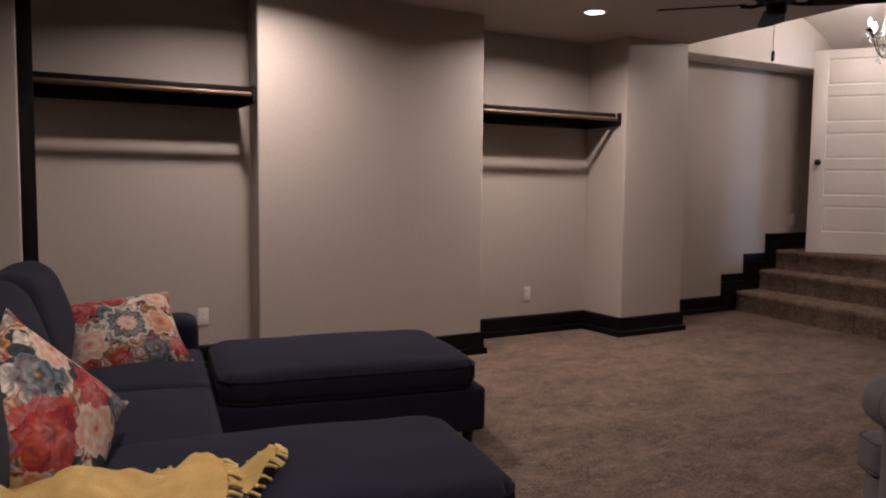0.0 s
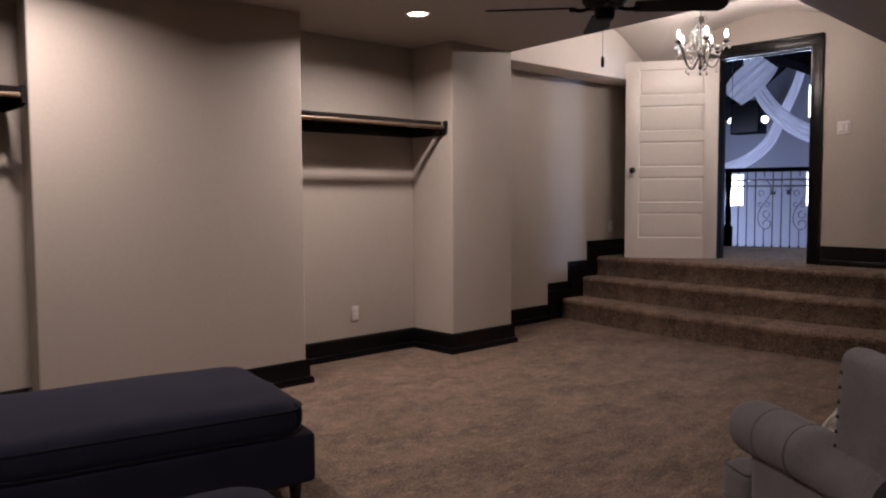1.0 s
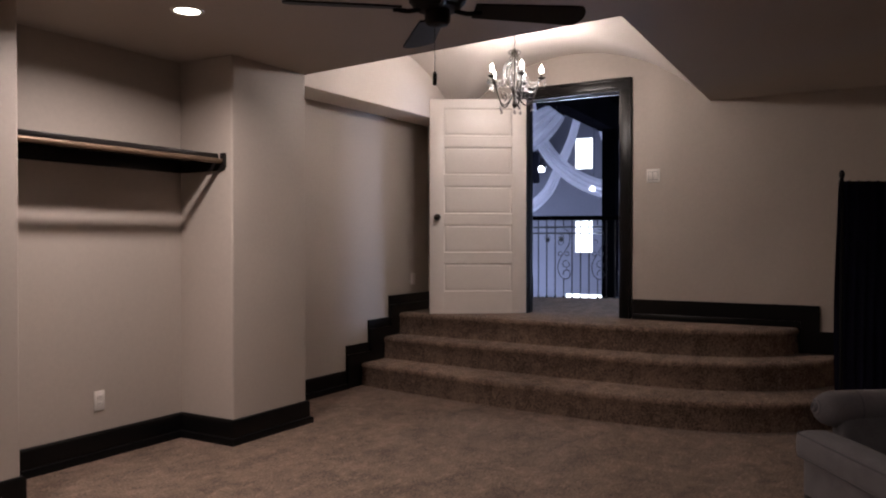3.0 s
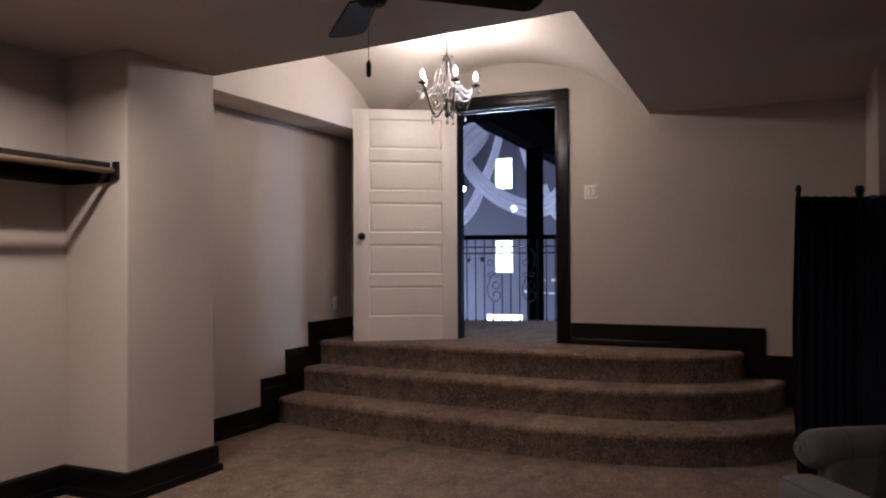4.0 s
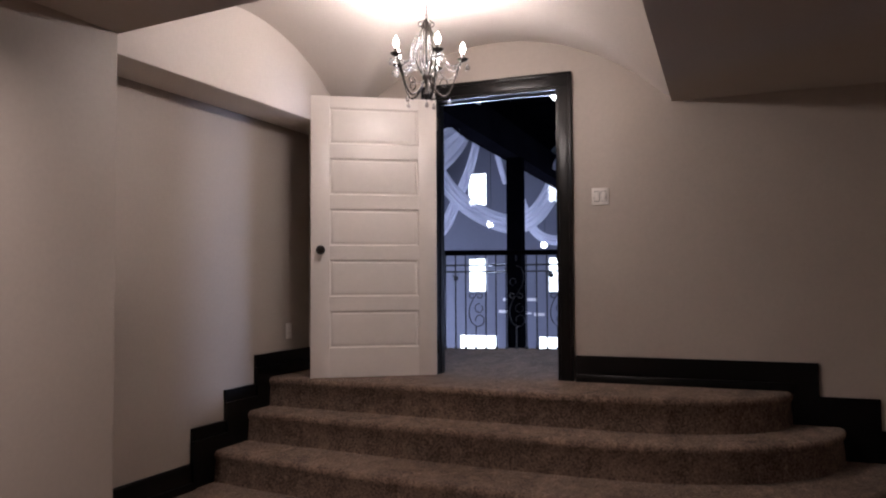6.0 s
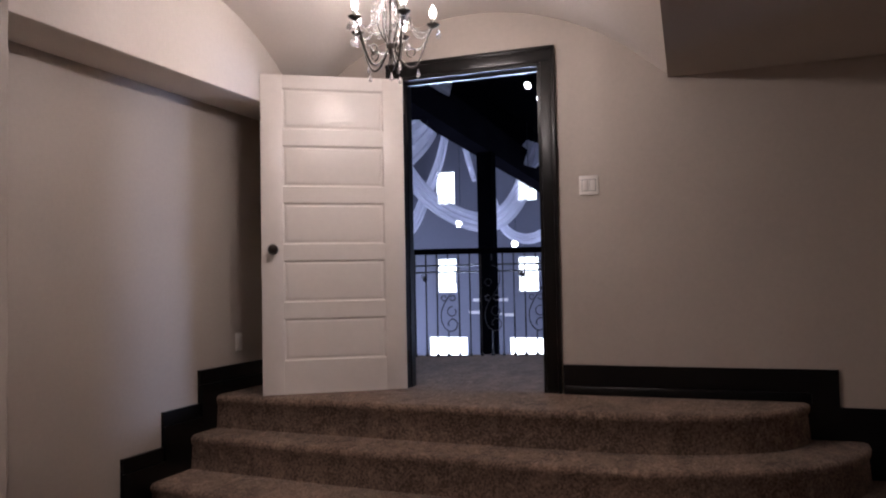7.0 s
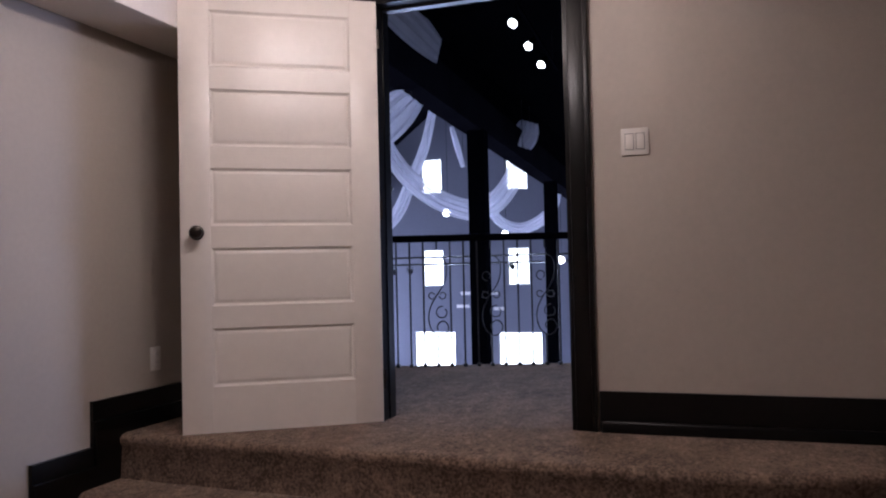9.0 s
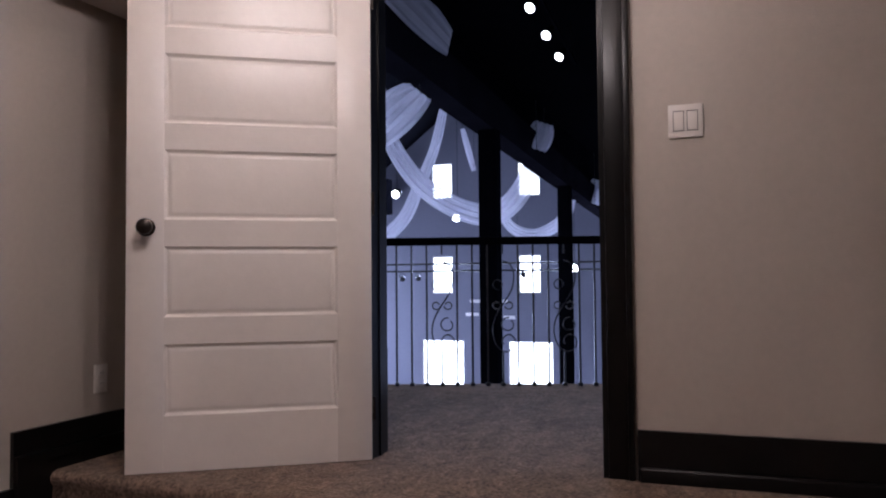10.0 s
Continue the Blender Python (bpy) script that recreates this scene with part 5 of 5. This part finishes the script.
def baluster_scroll():
    """Wrought scrollwork: a long S with curls at its ends and two small C curls."""
    bm = bmesh.new()
    z0, z1 = LAND, RAIL_TOP - 0.03

    tube(bm, [(0, 0, z0), (0, 0, z0 + 0.22)], 0.0065, 6)
    tube(bm, [(0, 0, z1 - 0.07), (0, 0, z1)], 0.0065, 6)
    box(bm, -0.016, 0.016, -0.016, 0.016, LAND - 0.002, LAND + 0.022, bevel=0.004)
    ess = [(0, 303), (16, 297), (27, 275), (24, 240), (10, 212), (-8, 185), (-21, 158), (-25, 130), (-17, 100), (0, 84), (16, 84), (28, 97), (28, 113), (16, 124), (3, 119), (-2, 107), (4, 98)]
    way = []
    for i in range(len(ess) - 1):
        p0, p1, p2, p3 = (Vector(ess[min(max(i + d, 0), len(ess) - 1)]) for d in (-1, 0, 1, 2))
        for k in range(3):
            t = k / 3
            q = 0.5 * (2 * p1 + (p2 - p0) * t + (2 * p0 - 5 * p1 + 4 * p2 - p3) * t * t + (3 * p1 - p0 - 3 * p2 + p3) * t ** 3)
            way.append((0, -q.x / 370, z0 + q.y / 370))
    tube(bm, way, 0.0055, 6)
    for cy, cz, r, a0, hand in ((0.040, 0.527, 0.028, 190, 1), (-0.040, 0.527, 0.028, -10, -1), (-0.034, 0.40, 0.047, 100, -1), (0.030, 0.665, 0.036, 260, 1)):
        pts = [(0, cy + r * (1 - 0.3 * i / 20) * math.cos(radians(a0) + hand * 5.8 * i / 20), z0 + cz + r * (1 - 0.3 * i / 20) * math.sin(radians(a0) + hand * 5.8 * i / 20)) for i in range(21)]
        tube(bm, pts, 0.005, 6)
    return bm


ob = new("gallery_railing")
tagged(ob, "black wrought iron railing with scrollwork balusters and a wooden handrail", "railing")
rail_turn = math.degrees(math.atan2(0.956, -0.294)) - 90
plain = finish(baluster_plain(), "plain_source", M_IRON, None, 40)
fancy = finish(baluster_scroll(), "scroll_source", M_IRON, None, 60)
plain_me, fancy_me = plain.data, fancy.data
bpy.data.objects.remove(plain)
bpy.data.objects.remove(fancy)
for k in range(-26, 42):
    if k == -1:
        continue
    scrolled = (k - 3) % 4 == 0
    o = new("scroll_baluster" if scrolled else "baluster", fancy_me if scrolled else plain_me)
    o.parent = ob
    o.matrix_basis = Matrix.Translation(on_rail(0.1 * k, 0)) @ pose(0, 0, 0, 0, 0, rail_turn)
bm = bmesh.new()
prof = [(-0.032, -0.028), (-0.032, 0.0), (-0.022, 0.018), (0.0, 0.024), (0.022, 0.018), (0.032, 0.0), (0.032, -0.028)]
ends = []
for s in (-2.7, 4.2):
    ends.append([bm.verts.new(on_rail(s, RAIL_TOP + h - 0.01, d)) for d, h in prof])
bm.faces.new(ends[0])
bm.faces.new(list(reversed(ends[1])))
for k in range(len(prof)):
    bm.faces.new((ends[0][k], ends[1][k], ends[1][(k + 1) % len(prof)], ends[0][(k + 1) % len(prof)]))
part("handrail", bm, M_BEAMWOOD, ob, "black wooden handrail", 40)
bm = bmesh.new()
c = on_rail(-0.12, 0)
box(bm, c.x - 0.045, c.x + 0.045, c.y - 0.045, c.y + 0.045, LAND, LAND + 0.25, bevel=0.006)
lathe(bm, [(0.040, 0.25), (0.044, 0.265), (0.030, 0.285), (0.040, 0.32), (0.036, 0.40), (0.026, 0.60), (0.030, 0.68), (0.040, 0.70), (0.034, 0.72), (0.040, 0.80), (0.042, 0.94)], 20, (c.x, c.y, LAND))
part("newel_post", bm, M_BEAMWOOD, ob, "turned black newel post")

# track spotlights above the gallery
ob = thing("track_light", (13.24, 5.745, 0), 2.6, "black ceiling track with three lit spotlights", "track light")
part("track", one_box(-1.6, 2.0, -0.018, 0.018, 3.80, 3.83), M_BEAMWOOD, ob)
for x in (-1.2, 1.6):
    bm = bmesh.new()
    tube(bm, [(x, 0, 3.82), (x, 0, 4.24)], 0.006, 8)
    part("hanger", bm, M_IRON, ob)
for x in (-0.8, 0.0, 0.78):
    m = pose(x, 0, 3.60, 0, 48, -25)
    bm = bmesh.new()
    lathe(bm, [(0.052, -0.03), (0.055, -0.02), (0.048, 0.03), (0.030, 0.10), (0.012, 0.13)], 18, (0, 0, 0), m)
    tube(bm, [m @ Vector((0, 0, 0.12)), Vector((x, 0, 3.80))], 0.008, 8)
    head = part("spot_head", bm, M_BEAMWOOD, ob)
    bm = bmesh.new()
    lathe(bm, [(0.001, -0.036), (0.045, -0.034), (0.045, -0.030)], 18, (0, 0, 0), m)
    part("lens", bm, M_SPOT, head, "bright spotlight lens")
    beam = lamp("track_lamp", "SPOT", (13.24 + x, 5.745, 3.5), 55.0, (0.78, 0.86, 1.0), 0.04)
    beam.matrix_world = look((13.19 + x * 0.99, 5.745, 3.52), (10.2 + 0.3 * x, 5.4, LAND))
    beam.data.spot_size = radians(55)
    beam.data.spot_blend = 0.6
for x, y, z in SPOTS:
    ob = thing("hall_spotlight", (x, y, z), 0, "small bright spotlight hung in the hall", "spotlight", "hall spotlights")
    bm = bmesh.new()
    lathe(bm, [(0.10, 0.0), (0.12, 0.05), (0.09, 0.22), (0.03, 0.30)], 16, (0, 0, 0), pose(0, 0, 0, 0, 70, 0))
    part("can", bm, M_IRON, ob)
    bm = bmesh.new()
    lathe(bm, [(0.001, -0.012), (0.10, -0.01), (0.10, 0.0)], 16, (0, 0, 0), pose(0, 0, 0, 0, 70, 0))
    part("lens", bm, M_SPOT, ob, "bright lens")
    bm = bmesh.new()
    tube(bm, [(0.1, 0, 0.03), (0.12, 0, 9.85 - 0.77 * abs(y - ridge) - z)], 0.007, 6)
    part("stem", bm, M_IRON, ob)


def drape(points, width, tilt, label="sheer white cloth swag hung from the roof beams"):
    """A gathered length of sheer cloth along a hanging curve."""
    ob = new("drape")
    tagged(ob, label, "drape", "white drapes")
    pts = [Vector(p) for p in points]
    dense = []
    n = len(pts)
    for i in range(n - 1):
        p0, p1, p2, p3 = pts[max(i - 1, 0)], pts[i], pts[i + 1], pts[min(i + 2, n - 1)]
        for s in range(8):
            t = s / 8
            dense.append(0.5 * ((2 * p1) + (p2 - p0) * t + (2 * p0 - 5 * p1 + 4 * p2 - p3) * t * t + (3 * p1 - p0 - 3 * p2 + p3) * t ** 3))
    dense.append(pts[-1])
    bm = bmesh.new()
    view = Vector((0.95, 0.3, 0.0)).normalized()
    rows = []
    for i, p in enumerate(dense):
        d = (dense[min(i + 1, len(dense) - 1)] - dense[max(i - 1, 0)]).normalized()
        side = d.cross(view).normalized()
        f = i / (len(dense) - 1)
        w = width * (0.75 + 0.35 * math.sin(math.pi * f)) * (1 + tilt * (f - 0.5))
        row = []
        for k in range(25):
            u = k / 24 - 0.5
            row.append(bm.verts.new(p + side * (w * u) + view * (0.030 * math.sin(u * 21 + 2.5 * f) + 0.016 * math.sin(u * 50 - 2 * f))))
        rows.append(row)
    for a, b in zip(rows, rows[1:]):
        for k in range(24):
            bm.faces.new((a[k], a[k + 1], b[k + 1], b[k]))
    bmesh.ops.solidify(bm, geom=bm.faces[:], thickness=0.012)
    part("cloth", bm, M_DRAPE, ob, "", 60)
    for e in (pts[0], pts[-1]):
        bm = bmesh.new()
        tube(bm, [e, (e.x, e.y, 9.9 - 0.77 * abs(e.y - ridge))], 0.005, 5)
        part("tie_cord", bm, M_IRON, ob, "thin dark cord")


for pts, w, tl in DRAPES:
    drape(pts, w, tl)
